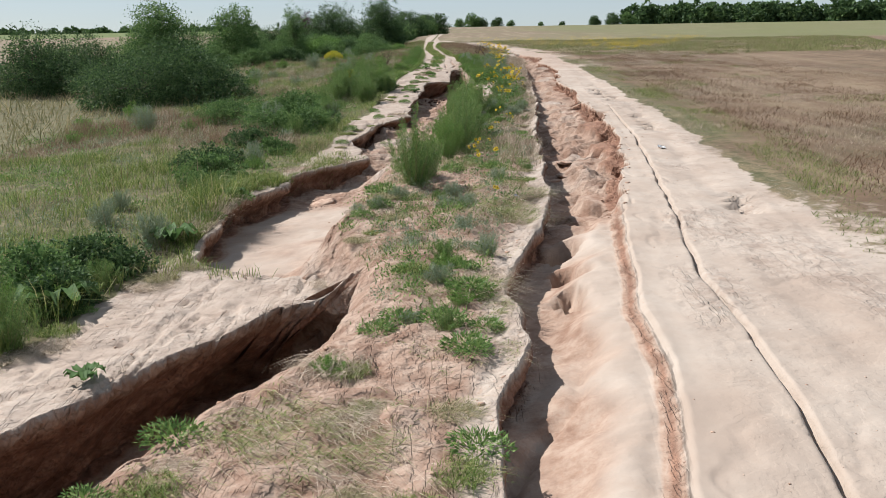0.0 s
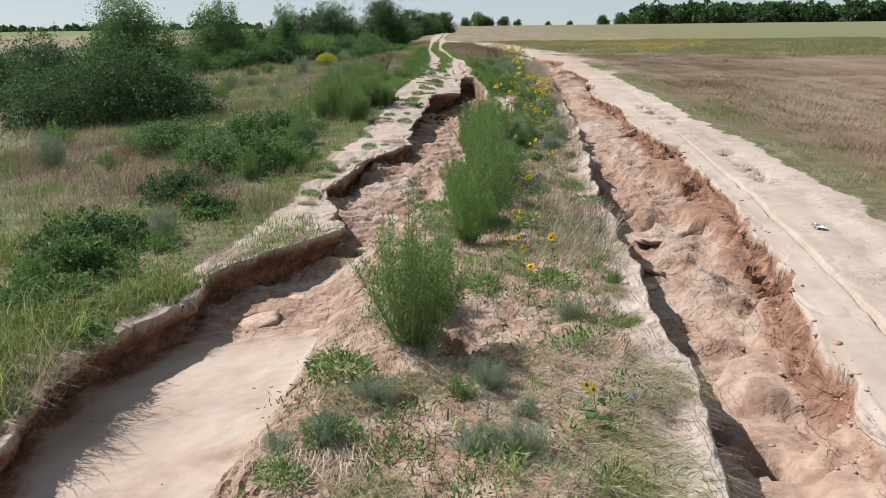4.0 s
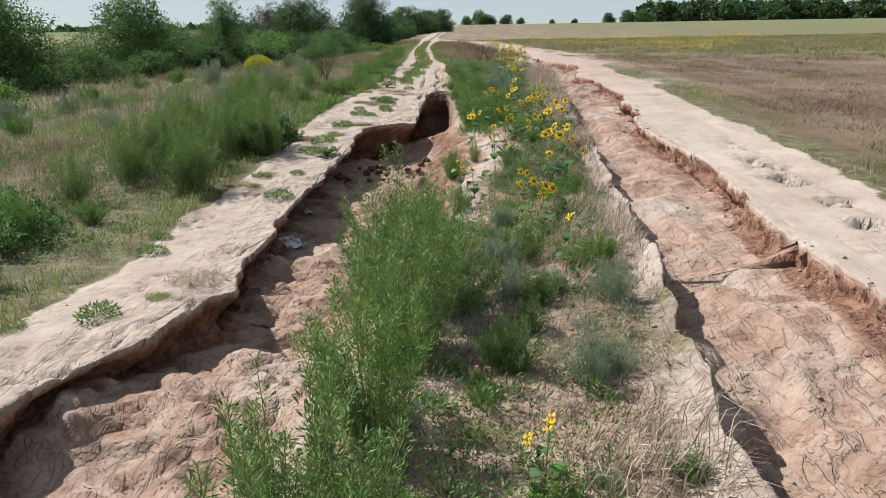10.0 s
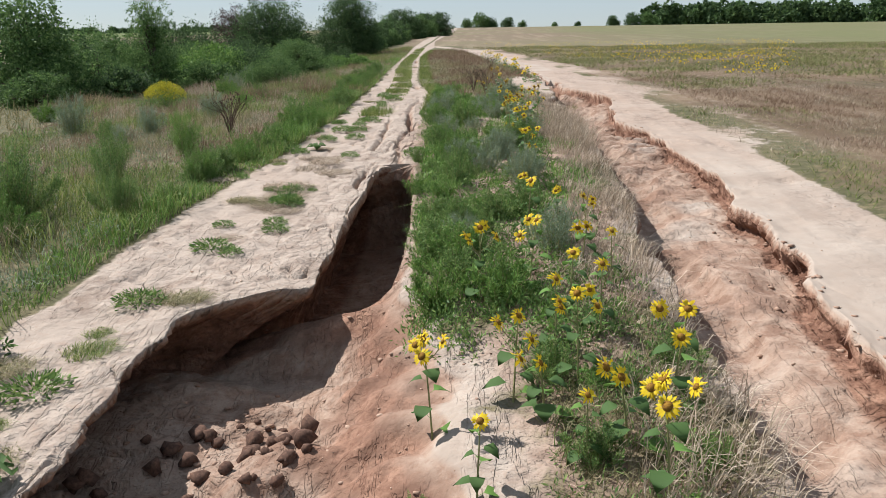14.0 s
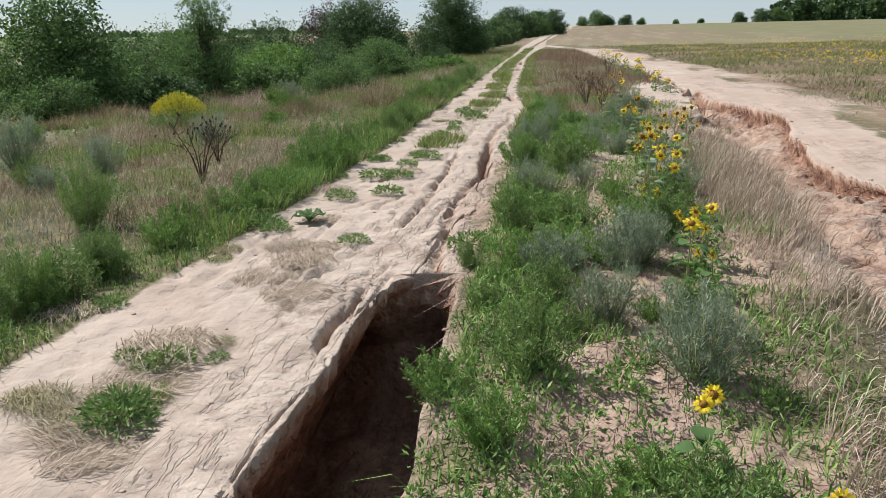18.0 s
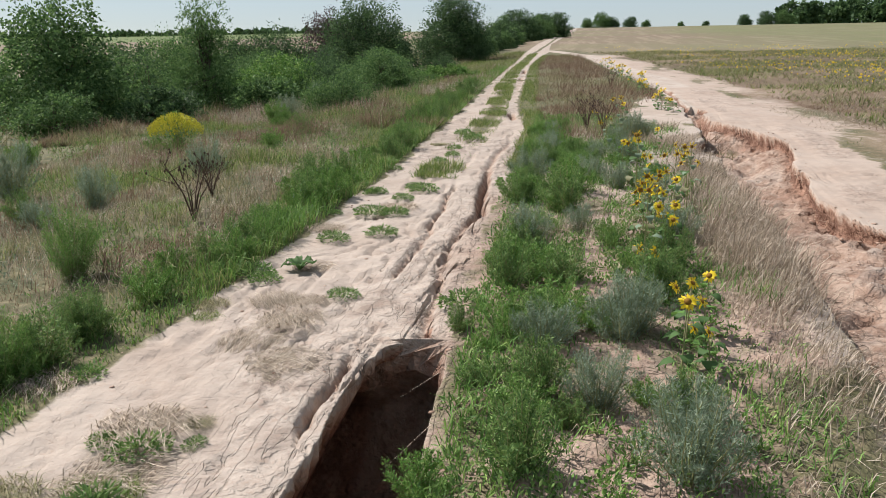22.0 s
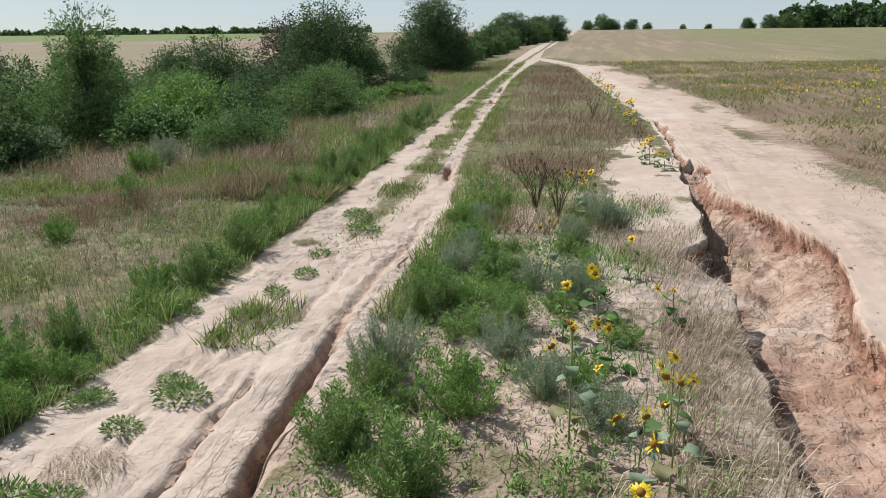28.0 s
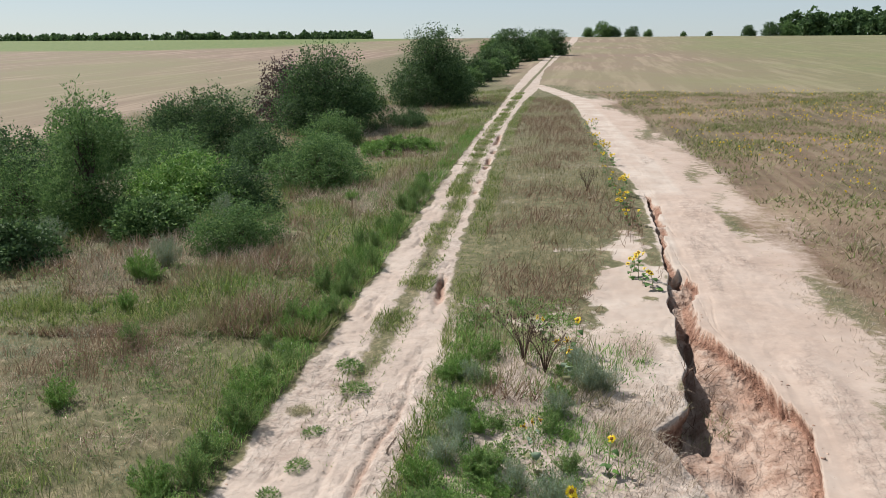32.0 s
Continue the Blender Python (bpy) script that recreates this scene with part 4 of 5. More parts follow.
far_wood("far_wood", "dark deciduous wood along the ridge", 101, 420, 440, 45, 12.0, 110000, 3)
far_wood("far_wood", "thin dark wood on the far horizon", -430, -120, 505, 30, 5.0, 34000, 4)


# ---- weeds ----
def weed(name, label, height, width, mat, stems, per, leaf, slim, seed, upright=1.0):
    """A many-stemmed herb: thin stems that fan out, with small leaves up their length."""
    rng = np.random.default_rng(seed)
    root = tagged(new(name), label, "weed")
    tubes, pts, outs = [], [], []
    for k in range(stems):
        a, r = rng.random() * 6.283, 0.5 * width * rng.random() ** 0.55
        h = height * (0.62 + 0.42 * rng.random()) * (1 - 0.45 * (2 * r / width) ** 2)
        tip = np.array([r * math.cos(a), r * math.sin(a), h])
        mid = np.array([0.62 * tip[0], 0.62 * tip[1], 0.5 * h * upright]) + rng.normal(0, 0.03, 3)
        line = [(0.12 * tip[0], 0.12 * tip[1], -0.05), mid, tip]
        tubes.append(tube(line, [0.006, 0.004, 0.0015], 3))
        t = 0.07 + 0.93 * rng.random(per) ** 0.9
        q = np.where(t[:, None] < 0.5, np.asarray(line[0]) + (mid - line[0]) * 2 * t[:, None], mid + (tip - mid) * (2 * t[:, None] - 1))
        fan = rng.normal(0, 1, (per, 3)) * [1, 1, 0.4]
        puff = 0.16 * width * (1.12 - t[:, None]) * rng.random((per, 1))
        pts.append(q + unit(fan) * puff)
        outs.append(unit(fan) + [0, 0, 0.9])
    part("stalk", mesh_of("stalk", *joined(tubes), STEM), root, kind="stuff")
    part("foliage", mesh_of("foliage", *leaves(rng, np.concatenate(pts), np.concatenate(outs), leaf, leaf * slim, -0.2, 0.45), mat), root, kind="stuff")
    return root


TALL = [weed("weed_bush", "tall feathery green weed bush rooted in the washout", 1.25, 0.95, WEED, 50, 270, 0.038, 0.17, 41),
        weed("weed_bush", "tall feathery light green weed bush on the bank", 1.15, 0.85, FRESH, 48, 270, 0.037, 0.17, 42),
        weed("weed_bush", "dense dark green weed bush beside the washout", 1.1, 1.0, WEED, 52, 270, 0.039, 0.18, 43)]
LOW = [weed("weed_clump", "low bushy green weed clump on sandy ground", 0.5, 0.62, WEED, 36, 130, 0.033, 0.24, 44),
       weed("weed_clump", "low fresh green weed clump on sandy ground", 0.42, 0.62, FRESH, 34, 130, 0.033, 0.26, 45),
       weed("weed_clump", "grey-green fine-leaved weed clump", 0.58, 0.66, GREY, 44, 150, 0.036, 0.13, 46)]
SPIKE = [weed("weed_stalk", "single tall leafy weed stalk", 1.15, 0.22, WEED, 6, 110, 0.08, 0.2, 47)]
rng = np.random.default_rng(61)
# big weeds along the left washout
for k, (x, y, s) in enumerate(((-0.75, 10.75, 1.15), (-0.7, 11.7, 0.75), (-0.2, 14.6, 0.9), (-0.05, 15.7, 1.1), (0.2, 16.9, 1.15), (0.25, 18.1, 1.1), (-0.3, 17.6, 0.7), (0.3, 19.4, 1.15), (-0.4, 18.9, 0.62),
                               (0.2, 20.7, 1.15), (0.35, 22.0, 1.1), (0.45, 23.3, 1.2), (0.3, 24.8, 1.3), (0.75, 24.1, 0.95), (0.55, 26.2, 1.1), (0.0, 25.6, 0.95), (0.2, 27.0, 0.8), (0.75, 31.9, 0.6), (1.15, 32.6, 0.36), (0.65, 27.6, 0.55), (0.85, 29.2, 0.5))):
    tagged(placed(TALL, (k * 2 + k // 4) % 3, x, y, s, 71 * k), group="weed bushes of the washout")
# tall weeds left of the track
for k, (x, y, s) in enumerate(((-4.0, 32.4, 1.1), (-3.3, 34.2, 1.3), (-2.95, 33.4, 1.1), (-3.6, 33.3, 1.2), (-4.1, 44.6, 0.95), (-3.9, 36.2, 0.9), (-3.5, 30.6, 0.85), (-4.6, 38.5, 0.85), (-3.4, 39.6, 0.8), (-4.3, 41.5, 0.85),
                               (-3.0, 41.9, 0.7), (-2.9, 42.9, 0.6), (-4.8, 5.2, 0.75), (-5.4, 5.9, 0.8), (-4.7, 7.3, 0.5), (-5.2, 30.0, 0.9), (-4.8, 27.5, 0.8), (-4.4, 25.6, 0.8), (-4.9, 43.1, 0.8))):
    tagged(placed(TALL, k % 3, x, y, s, 53 * k, 0.95), group="weed bushes beside the track")
for k in range(8):
    y = 30.5 + 9.5 * rng.random()
    tagged(placed(TALL, (0, 2)[k % 2], -3.45 - 1.7 * rng.random() + 0.04 * (y - 30), y, 0.95 + 0.4 * rng.random(), 360 * rng.random(), 0.95), group="weed bushes beside the track")
for k in range(44):
    y = 22 + 14 * rng.random()
    tagged(placed(LOW, (0, 1, 0, 2)[k % 4], LEFT_CREST(y) + 0.1 + (RIGHT_LIP(y) - 0.5 - LEFT_CREST(y)) * rng.random() ** 1.2, y, 0.45 + 0.4 * rng.random(), 360 * rng.random(), 0.8 + 0.4 * rng.random()), group="weed clumps on the bank")
placed(SPIKE, 0, -0.15, 29.0, 1.0, 10)
placed(SPIKE, 0, 0.35, 28.2, 0.7, 100)
# clumps on the bank between the washouts and along the track
for k, (x, y, s) in enumerate(((2.1, 43.2, 1.1), (2.4, 41.0, 1.25), (1.4, 42.0, 1.0), (0.75, 40.7, 0.85), (0.62, 43.4, 0.6), (1.0, 45.3, 1.1), (2.5, 37.4, 1.2), (2.5, 41.5, 0.9), (0.8, 49.0, 1.0), (1.6, 49.9, 1.5), (2.6, 53.0, 1.2),
                               (1.6, 53.8, 1.15), (1.5, 48.5, 1.5), (0.75, 49.3, 1.3), (2.2, 43.4, 1.1), (1.1, 43.2, 1.0), (0.95, 44.6, 1.1), (1.2, 40.0, 0.9), (1.4, 38.5, 0.9), (1.7, 39.4, 0.8), (1.15, 37.2, 0.7))):
    tagged(placed(LOW, 2 if k in (0, 1, 6, 7, 10, 14) else k % 2, x, y, s, 61 * k), group="weed clumps on the bank")
for k in range(95):
    y = 35.8 + 22 * rng.random() ** 1.1
    lo, hi = TRACK_RIGHT(y) + 0.35, RIGHT_LIP(y) - 1.3
    x = lo + (hi - lo) * rng.random() ** 1.3
    tagged(placed(LOW, int(rng.choice([0, 1, 2], p=[0.42, 0.38, 0.2])), x, y, 0.6 + 0.7 * rng.random(), 360 * rng.random(), 0.7 + 0.4 * rng.random()), group="weed clumps on the bank")
for k in range(90):
    y = 40 + 38 * rng.random() ** 1.0
    x = TRACK_LEFT(y) - 0.1 - 0.75 * rng.random() ** 1.3
    tagged(placed(LOW, k % 2, x, y, 0.7 + 0.6 * rng.random(), 360 * rng.random(), 0.8 + 0.5 * rng.random()), group="weed clumps on the verge")
for k in range(32):
    y = 3 + 36 * rng.random()
    x = TRACK_LEFT(y) - 0.15 - 1.6 * rng.random()
    tagged(placed(LOW, int(rng.integers(3)), x, y, 0.6 + 0.7 * rng.random(), 360 * rng.random(), 0.8 + 0.4 * rng.random()), group="weed clumps on the verge")
for k in range(50):
    y = 2.5 + 29 * rng.random()
    lo, hi = LEFT_CREST(y) + (0.6 if y < 9 else 0.2), RIGHT_LIP(y) - 0.25
    tagged(placed(LOW, int(rng.choice([0, 1, 2], p=[0.25, 0.25, 0.5])), lo + (hi - lo) * rng.random(), y, 0.35 + 0.35 * rng.random(), 360 * rng.random(), 0.8), group="weed clumps on the bank")
for k in range(36):
    y = 8 + 66 * rng.random()
    x = -5.2 - 9.5 * rng.random() ** 1.4
    tagged(placed(LOW, int(rng.integers(3)), x, y, 0.9 + 0.9 * rng.random(), 360 * rng.random(), 0.9 + 0.4 * rng.random()), group="weed clumps in the meadow")


# ---- grass tufts on the bare strips ----
def tuft(label, mat, seed, n=380, h=0.10, wide=0.26, lean=(0.6, -0.5), flat=0.6):
    rng = np.random.default_rng(seed)
    a, r = rng.random(n) * 6.283, 0.5 * wide * rng.random(n) ** 0.6
    base = np.stack([r * np.cos(a), r * np.sin(a), 0 * a], -1)
    co, tr = blades(rng, base, h * (0.6 + 0.8 * rng.random(n)), 0.0045, lean, 0.7, True, flat)
    return tagged(new("grass_tuft", mesh_of("grass_tuft", co, tr, mat)), label, "grass tuft")


def herb(label, mat, seed, n=420, wide=0.26, tall=0.10):
    """A low leafy cushion."""
    rng = np.random.default_rng(seed)
    a, r = rng.random(n) * 6.283, 0.5 * wide * rng.random(n) ** 0.6
    at = np.stack([r * np.cos(a) * 1.3, r * np.sin(a), tall * (1 - 1.6 * (r / wide) ** 2) * rng.random(n) ** 0.6], -1)
    co, tr = leaves(rng, at, at * [2, 2, 0.5] + [0, 0, 0.05], 0.042, 0.011, -0.1, 0.6)
    return tagged(new("low_herb", mesh_of("low_herb", co, tr, mat)), label, "herb")


TUFTS = [herb("low leafy green herb cushion on bare sand", WEED, 51), tuft("flattened dry grass tuft on bare sand", STRAW, 52, 520, 0.09, 0.42, (1.1, -0.9), 0.3), tuft("mixed green and dry grass tuft on sand", MIXED, 53, 460, 0.09, 0.32, (0.7, -0.6), 0.5),
         tuft("short green grass tuft on bare sand", GRASS, 54, 420, 0.085, 0.3, (0.5, -0.4), 0.7)]
for k in range(172):
    if k < 95:
        y = 0.8 + 32 * rng.random() ** 1.6
        lo, hi = LEFT_CREST(y) + 0.25, RIGHT_LIP(y) - 0.12
    elif k < 125:
        y = 3 + 27 * rng.random()
        lo, hi = TRACK_LEFT(y) + 0.1, LEFT_LIP(y) - 0.15
    else:
        y = 30 + 26 * rng.random()
        lo, hi = TRACK_LEFT(y) + 0.15, min(LEFT_LIP(y) - 0.2, 0.5 * (TRACK_LEFT(y) + TRACK_RIGHT(y)) + 0.25)
    if hi > lo:
        tagged(placed(TUFTS, int(rng.choice(4, p=[0.3, 0.2, 0.25, 0.25])), lo + (hi - lo) * rng.random(), y, 0.7 + 0.9 * rng.random(), 30 * rng.normal(), 1.0, 0.01), group="grass tufts on the sand")
for k, (x, y, s) in enumerate(((-0.92, 49.8, 1.5), (-1.07, 54.5, 1.0), (-0.98, 53.5, 1.1), (-1.12, 52.75, 1.1), (-1.15, 49.2, 1.1), (-1.06, 48.1, 1.3), (-1.78, 49.6, 1.0), (-1.23, 51.3, 0.8), (-1.19, 56.9, 1.6), (-0.84, 56.0, 1.5), (0.58, 44.0, 1.5),
                               (-0.95, 41.2, 0.6), (-2.33, 42.1, 1.0), (-1.56, 46.6, 1.3), (-0.99, 47.0, 1.3), (-1.25, 41.0, 1.3), (-1.2, 40.3, 1.5), (-1.15, 40.2, 1.6), (-1.8, 36.2, 1.5), (-1.95, 34.4, 1.6), (-1.32, 37.8, 0.9))):
    tagged(placed(TUFTS, 0, x, y, s, 40 * k, 1.0, 0.01), group="low herbs on the sand")
for k, (x, y, s) in enumerate(((-1.45, 41.35, 1.7), (-1.35, 40.7, 1.6), (-1.3, 43.0, 1.4), (-1.43, 44.1, 1.3), (-1.3, 40.1, 1.4), (-1.75, 36.5, 1.2), (-2.6, 42.0, 1.3), (-1.5, 45.4, 1.2), (-1.9, 47.2, 1.3))):
    tagged(placed(TUFTS, 1, x, y, s, 55 * k, 1.3, 0.0), group="grass tufts on the sand")


# ---- broad-leaved plants ----
def rosette(seed=3):
    rng = np.random.default_rng(seed)
    root = tagged(new("dock_plant"), "low rosette of broad dark green leaves", "weed")
    for k in range(13):
        a, L = k * 2.4 + rng.normal(0, 0.2), 0.26 + 0.1 * rng.random()
        out, side = np.array([math.cos(a), math.sin(a), 0]), np.array([-math.sin(a), math.cos(a), 0])
        line = [out * L * t + np.array([0, 0, 0.16 * math.sin(2.4 * t) * (0.5 + 0.6 * rng.random())]) for t in (0.05, 0.3, 0.6, 0.85, 1.0)]
        wid = (0.012, 0.05, 0.065, 0.045, 0.003)
        co = np.array([c + s * w * side + np.array([0, 0, 0.02 if s else 0]) for c, w in zip(line, wid) for s in (-1, 0, 1)])
        tr = [(3 * i + j, 3 * i + j + 1, 3 * i + j + 4) for i in range(4) for j in (0, 1)] + [(3 * i + j, 3 * i + j + 4, 3 * i + j + 3) for i in range(4) for j in (0, 1)]
        part("leaf", mesh_of("leaf", co, tr, LEAF, True), root)
    return root


DOCK = [rosette()]
for x, y, s in ((-1.55, 45.2, 0.62), (-3.6, 4.3, 0.6), (-4.4, 9.2, 1.2), (-4.9, 6.4, 1.5), (-4.2, 12.0, 0.9), (-1.4, 32.7, 1.0), (-1.7, 33.1, 0.8)):
    placed(DOCK, 0, x, y, s, 50 * x, 1.4, 0.0)

# goldenrod and dead thistle in the meadow
gold = weed("goldenrod_bush", "flowering goldenrod bush with bright yellow tops", 1.0, 1.45, FRESH, 40, 70, 0.07, 0.2, 70)
gr = np.random.default_rng(8)
a, r = gr.random(2600) * 6.283, 0.66 * gr.random(2600) ** 0.5
top = np.stack([r * np.cos(a), r * np.sin(a), 0.98 * (1 - 0.45 * (r / 0.72) ** 2) - 0.22 * gr.random(2600)], -1)
part("blossom", mesh_of("blossom", *leaves(gr, top, top * [1, 1, 0] + [0, 0, 0.6], 0.05, 0.03, -0.3, 0.6), GOLD), gold, "bright yellow blossom")
stand(gold, -8.3, 55.4, sink=0.02)
for x, y, s in ((-4.6, 34.2, 0.4),):
    copy_thing(gold, pose(x, y, on_ground(np.array([x]), np.array([y]))[0, 2] - 0.02, 0, 0, 90 * s) @ Matrix.Diagonal((s, s, 1.0, 1)))


def dead_bush(seed):
    rng = np.random.default_rng(seed)
    root = tagged(new("dead_thistle"), "dry brown dead thistle with bare branches", "weed")
    for k in range(9):
        a = k * 2.4
        tip = np.array([0.36 * math.cos(a) * (0.5 + 0.6 * rng.random()), 0.36 * math.sin(a), 0.55 + 0.35 * rng.random()])
        line = [np.zeros(3), 0.35 * tip + [0, 0, 0.12], tip]
        pieces = [tube(line, [0.014, 0.009, 0.004], 5)]
        for j in range(4):
            s = 0.5 * tip + 0.5 * rng.random() * tip
            e = s + [0.13 * rng.normal(), 0.13 * rng.normal(), 0.12 + 0.08 * rng.random()]
            pieces.append(tube([s, 0.5 * (s + e) + [0, 0, -0.01], e], [0.006, 0.004, 0.003], 4))
            pieces.append(tube([e, e + [0, 0, 0.018], e + [0, 0, 0.04]], [0.004, 0.018, 0.004], 6))
        part("branch", mesh_of("branch", *joined(pieces), DRY), root)
    return root


THISTLE = [dead_bush(4)]
for x, y, s in ((-3.95, 47.4, 1.05), (-4.4, 49.0, 0.7), (1.9, 57.6, 1.0), (2.3, 57.2, 0.9), (3.1, 74.5, 0.9)):
    placed(THISTLE, 0, x, y, s, 100 * x, 1.0, 0.0)


# ---- sunflowers ----
def sunflower(label, height, heads, seed, facing=0.0, withered=False):
    rng = np.random.default_rng(seed)
    root = tagged(new("sunflower"), label, "sunflower")
    bend = rng.normal(0, 0.05, 2)
    line = np.array([(0, 0, -0.04), (0.4 * bend[0], 0.4 * bend[1], 0.45 * height), (bend[0], bend[1], height)])
    part("stem", mesh_of("stem", *tube(line, [0.011, 0.009, 0.006], 5), STEM, True), root)
    for k in range(heads):
        if k == 0:
            tip = line[2]
        else:
            a = 2.1 * k + rng.random()
            s = line[1] + (line[2] - line[1]) * (0.15 + 0.6 * rng.random())
            tip = s + [0.20 * math.cos(a), 0.20 * math.sin(a), 0.16 + 0.12 * rng.random()]
            part("side_stem", mesh_of("side_stem", *tube([s, 0.5 * (s + tip) + [0, 0, -0.03], tip], [0.006, 0.005, 0.004], 4), STEM, True), root)
        az = facing + rng.normal(0, 0.5)
        n = unit(np.array([math.sin(az), -math.cos(az), -0.5 if withered else 0.55 + 0.4 * rng.random()]))
        u = unit(np.cross(n, [0, 0, 1.0]))
        v = np.cross(n, u)
        r = 0.036 * (0.8 + 0.4 * rng.random())
        ring = [tip + n * 0.012 + r * (math.cos(t) * u + math.sin(t) * v) for t in np.arange(12) * math.pi / 6]
        back = [tip - n * 0.010 + 0.7 * r * (math.cos(t) * u + math.sin(t) * v) for t in np.arange(12) * math.pi / 6]
        co = ring + back + [tip + n * 0.024, tip - n * 0.02]
        tr = [(24, i, (i + 1) % 12) for i in range(12)] + [(25, 12 + (i + 1) % 12, 12 + i) for i in range(12)]
        tr += [(i, 12 + i, 12 + (i + 1) % 12) for i in range(12)] + [(i, 12 + (i + 1) % 12, (i + 1) % 12) for i in range(12)]
        head = part("flower_head", mesh_of("flower_head", co, tr, DISC), root, "brown flower disc")
        pieces = []
        m = 6 if withered else 19
        for j in range(m):
            t = 2 * math.pi * (j + 0.3 * rng.random()) / m
            d, w = math.cos(t) * u + math.sin(t) * v, -math.sin(t) * u + math.cos(t) * v
            L, lift = 0.055 * (0.8 + 0.4 * rng.random()), 0.02 * rng.normal()
            b = tip + n * 0.008 + d * r * 0.9
            pieces.append((np.array([b - w * 0.004, b + w * 0.004, b + d * L * 0.55 + w * 0.012 + n * lift, b + d * L * 0.55 - w * 0.012 + n * lift, b + d * L + n * (lift - 0.012)]),
                           np.array([(0, 1, 2), (0, 2, 3), (3, 2, 4)])))
        co, tr = joined(pieces)
        hoop = np.array([(5 * j + 1, 5 * j, 5 * ((j + 1) % m)) for j in range(m)])
        part("petals", mesh_of("petals", co, np.concatenate([tr, hoop]), PETAL), head, "ring of yellow petals")
    for k in range(7):
        a, t = 2.4 * k + rng.normal(0, 0.3), 0.12 + 0.115 * k
        p0 = line[0] + (line[2] - line[0]) * t
        out, side = np.array([math.cos(a), math.sin(a), 0]), np.array([-math.sin(a), math.cos(a), 0])
        L = 0.22 * (0.6 + 0.5 * rng.random()) * (1.15 - 0.5 * t)
        ctr = [p0, p0 + out * 0.35 * L + [0, 0, 0.03], p0 + out * 0.65 * L + [0, 0, 0.035], p0 + out * 1.0 * L + [0, 0, 0.01], p0 + out * (0.9 if withered else 1.4) * L - [0, 0, 0.5 * L if withered else 0.05]]
        wid = (0.003, 0.004, 0.52 * L, 0.42 * L, 0.0)
        co = np.array([c + s * w * side + np.array([0, 0, 0.12 * w * abs(s)]) for c, w in zip(ctr, wid) for s in (-1, 0, 1)])
        tr = [(3 * i + j, 3 * i + j + 1, 3 * i + j + 4) for i in range(4) for j in (0, 1)] + [(3 * i + j, 3 * i + j + 4, 3 * i + j + 3) for i in range(4) for j in (0, 1)]
        part("leaf", mesh_of("leaf", co, tr, (MIXED if k < 3 else GREY) if withered else LEAF if k % 3 else FRESH, True), root)
    return root


SUNFLOWERS = [sunflower("single-headed sunflower in bloom on the sandy bank", 0.75, 1, 81, 0.3), sunflower("branching sunflower with three yellow heads", 0.85, 3, 82, -0.4),
              sunflower("small sunflower with two open heads", 0.55, 2, 83, 0.7), sunflower("tall branching sunflower with five yellow heads", 1.05, 5, 84, 0.1),
              sunflower("tall withered sunflower with hanging brown heads", 1.15, 3, 85, 0.2, True)]
SUN_A = ((2.9, 36.3), (2.9, 33.9), (2.5, 33.4), (1.5, 33.0), (1.2, 33.9), (2.1, 31.9), (1.45, 30.6), (1.1, 29.8), (0.9, 29.6), (2.4, 30.1), (2.2, 29.7), (2.55, 29.7), (1.9, 29.3), (2.4, 30.9), (2.6, 32.7),
         (2.2, 33.2), (1.8, 34.2), (2.0, 33.8), (2.2, 34.9), (1.6, 36.0), (2.4, 35.6), (0.9, 18.1), (1.3, 21.4), (1.9, 25.2), (1.2, 19.4), (1.5, 19.8), (1.7, 26.9), (2.1, 27.6), (0.45, 14.7), (0.7, 14.4), (0.8, 13.6), (0.3, 12.9), (0.35, 11.9), (0.6, 9.4))
SUN_A += ((2.3, 34.3), (2.6, 35.1), (2.1, 36.4), (2.7, 36.9), (2.2, 37.9))
SUN_B = ((2.7, 47.5), (3.0, 47.8), (2.6, 46.3), (2.7, 45.6), (2.4, 45.1), (2.5, 44.4), (2.8, 43.4), (2.6, 43.0), (2.75, 42.6), (2.5, 42.4), (3.0, 51.0), (2.5, 51.8), (2.8, 47.2), (2.6, 46.9), (2.5, 46.5), (2.85, 46.6), (2.8, 50.0),
         (3.3, 48.7), (3.4, 49.6), (2.3, 53.9), (3.7, 52.2), (3.3, 54.0), (2.6, 56.4), (2.3, 39.9), (3.0, 48.2), (2.2, 59.0), (2.8, 58.2), (2.9, 37.8), (2.7, 39.0), (2.6, 49.4), (2.9, 52.5))
rng = np.random.default_rng(91)
for k, (x, y) in enumerate(SUN_A + SUN_B):
    tagged(placed(SUNFLOWERS, (0, 4, 1, 4, 2)[k % 5] if y > 44 else (0, 1, 2, 0, 3)[k % 5] if y > 26 else (2, 1, 0)[k % 3], x, y, (0.62 + 0.3 * rng.random()) * (0.62 if y < 22 else 1.0), 50 * rng.normal(), 1.0, 0.0), group="sunflowers on the bank")
for k in range(34):
    y = 62 + 34 * rng.random()
    tagged(placed(SUNFLOWERS, k % 4, 4.6 - 0.045 * max(0, y - 75) - 0.7 * rng.random(), y, 0.6 + 0.3 * rng.random(), 60 * rng.normal(), 0.8, 0.0), group="sunflowers on the bank")


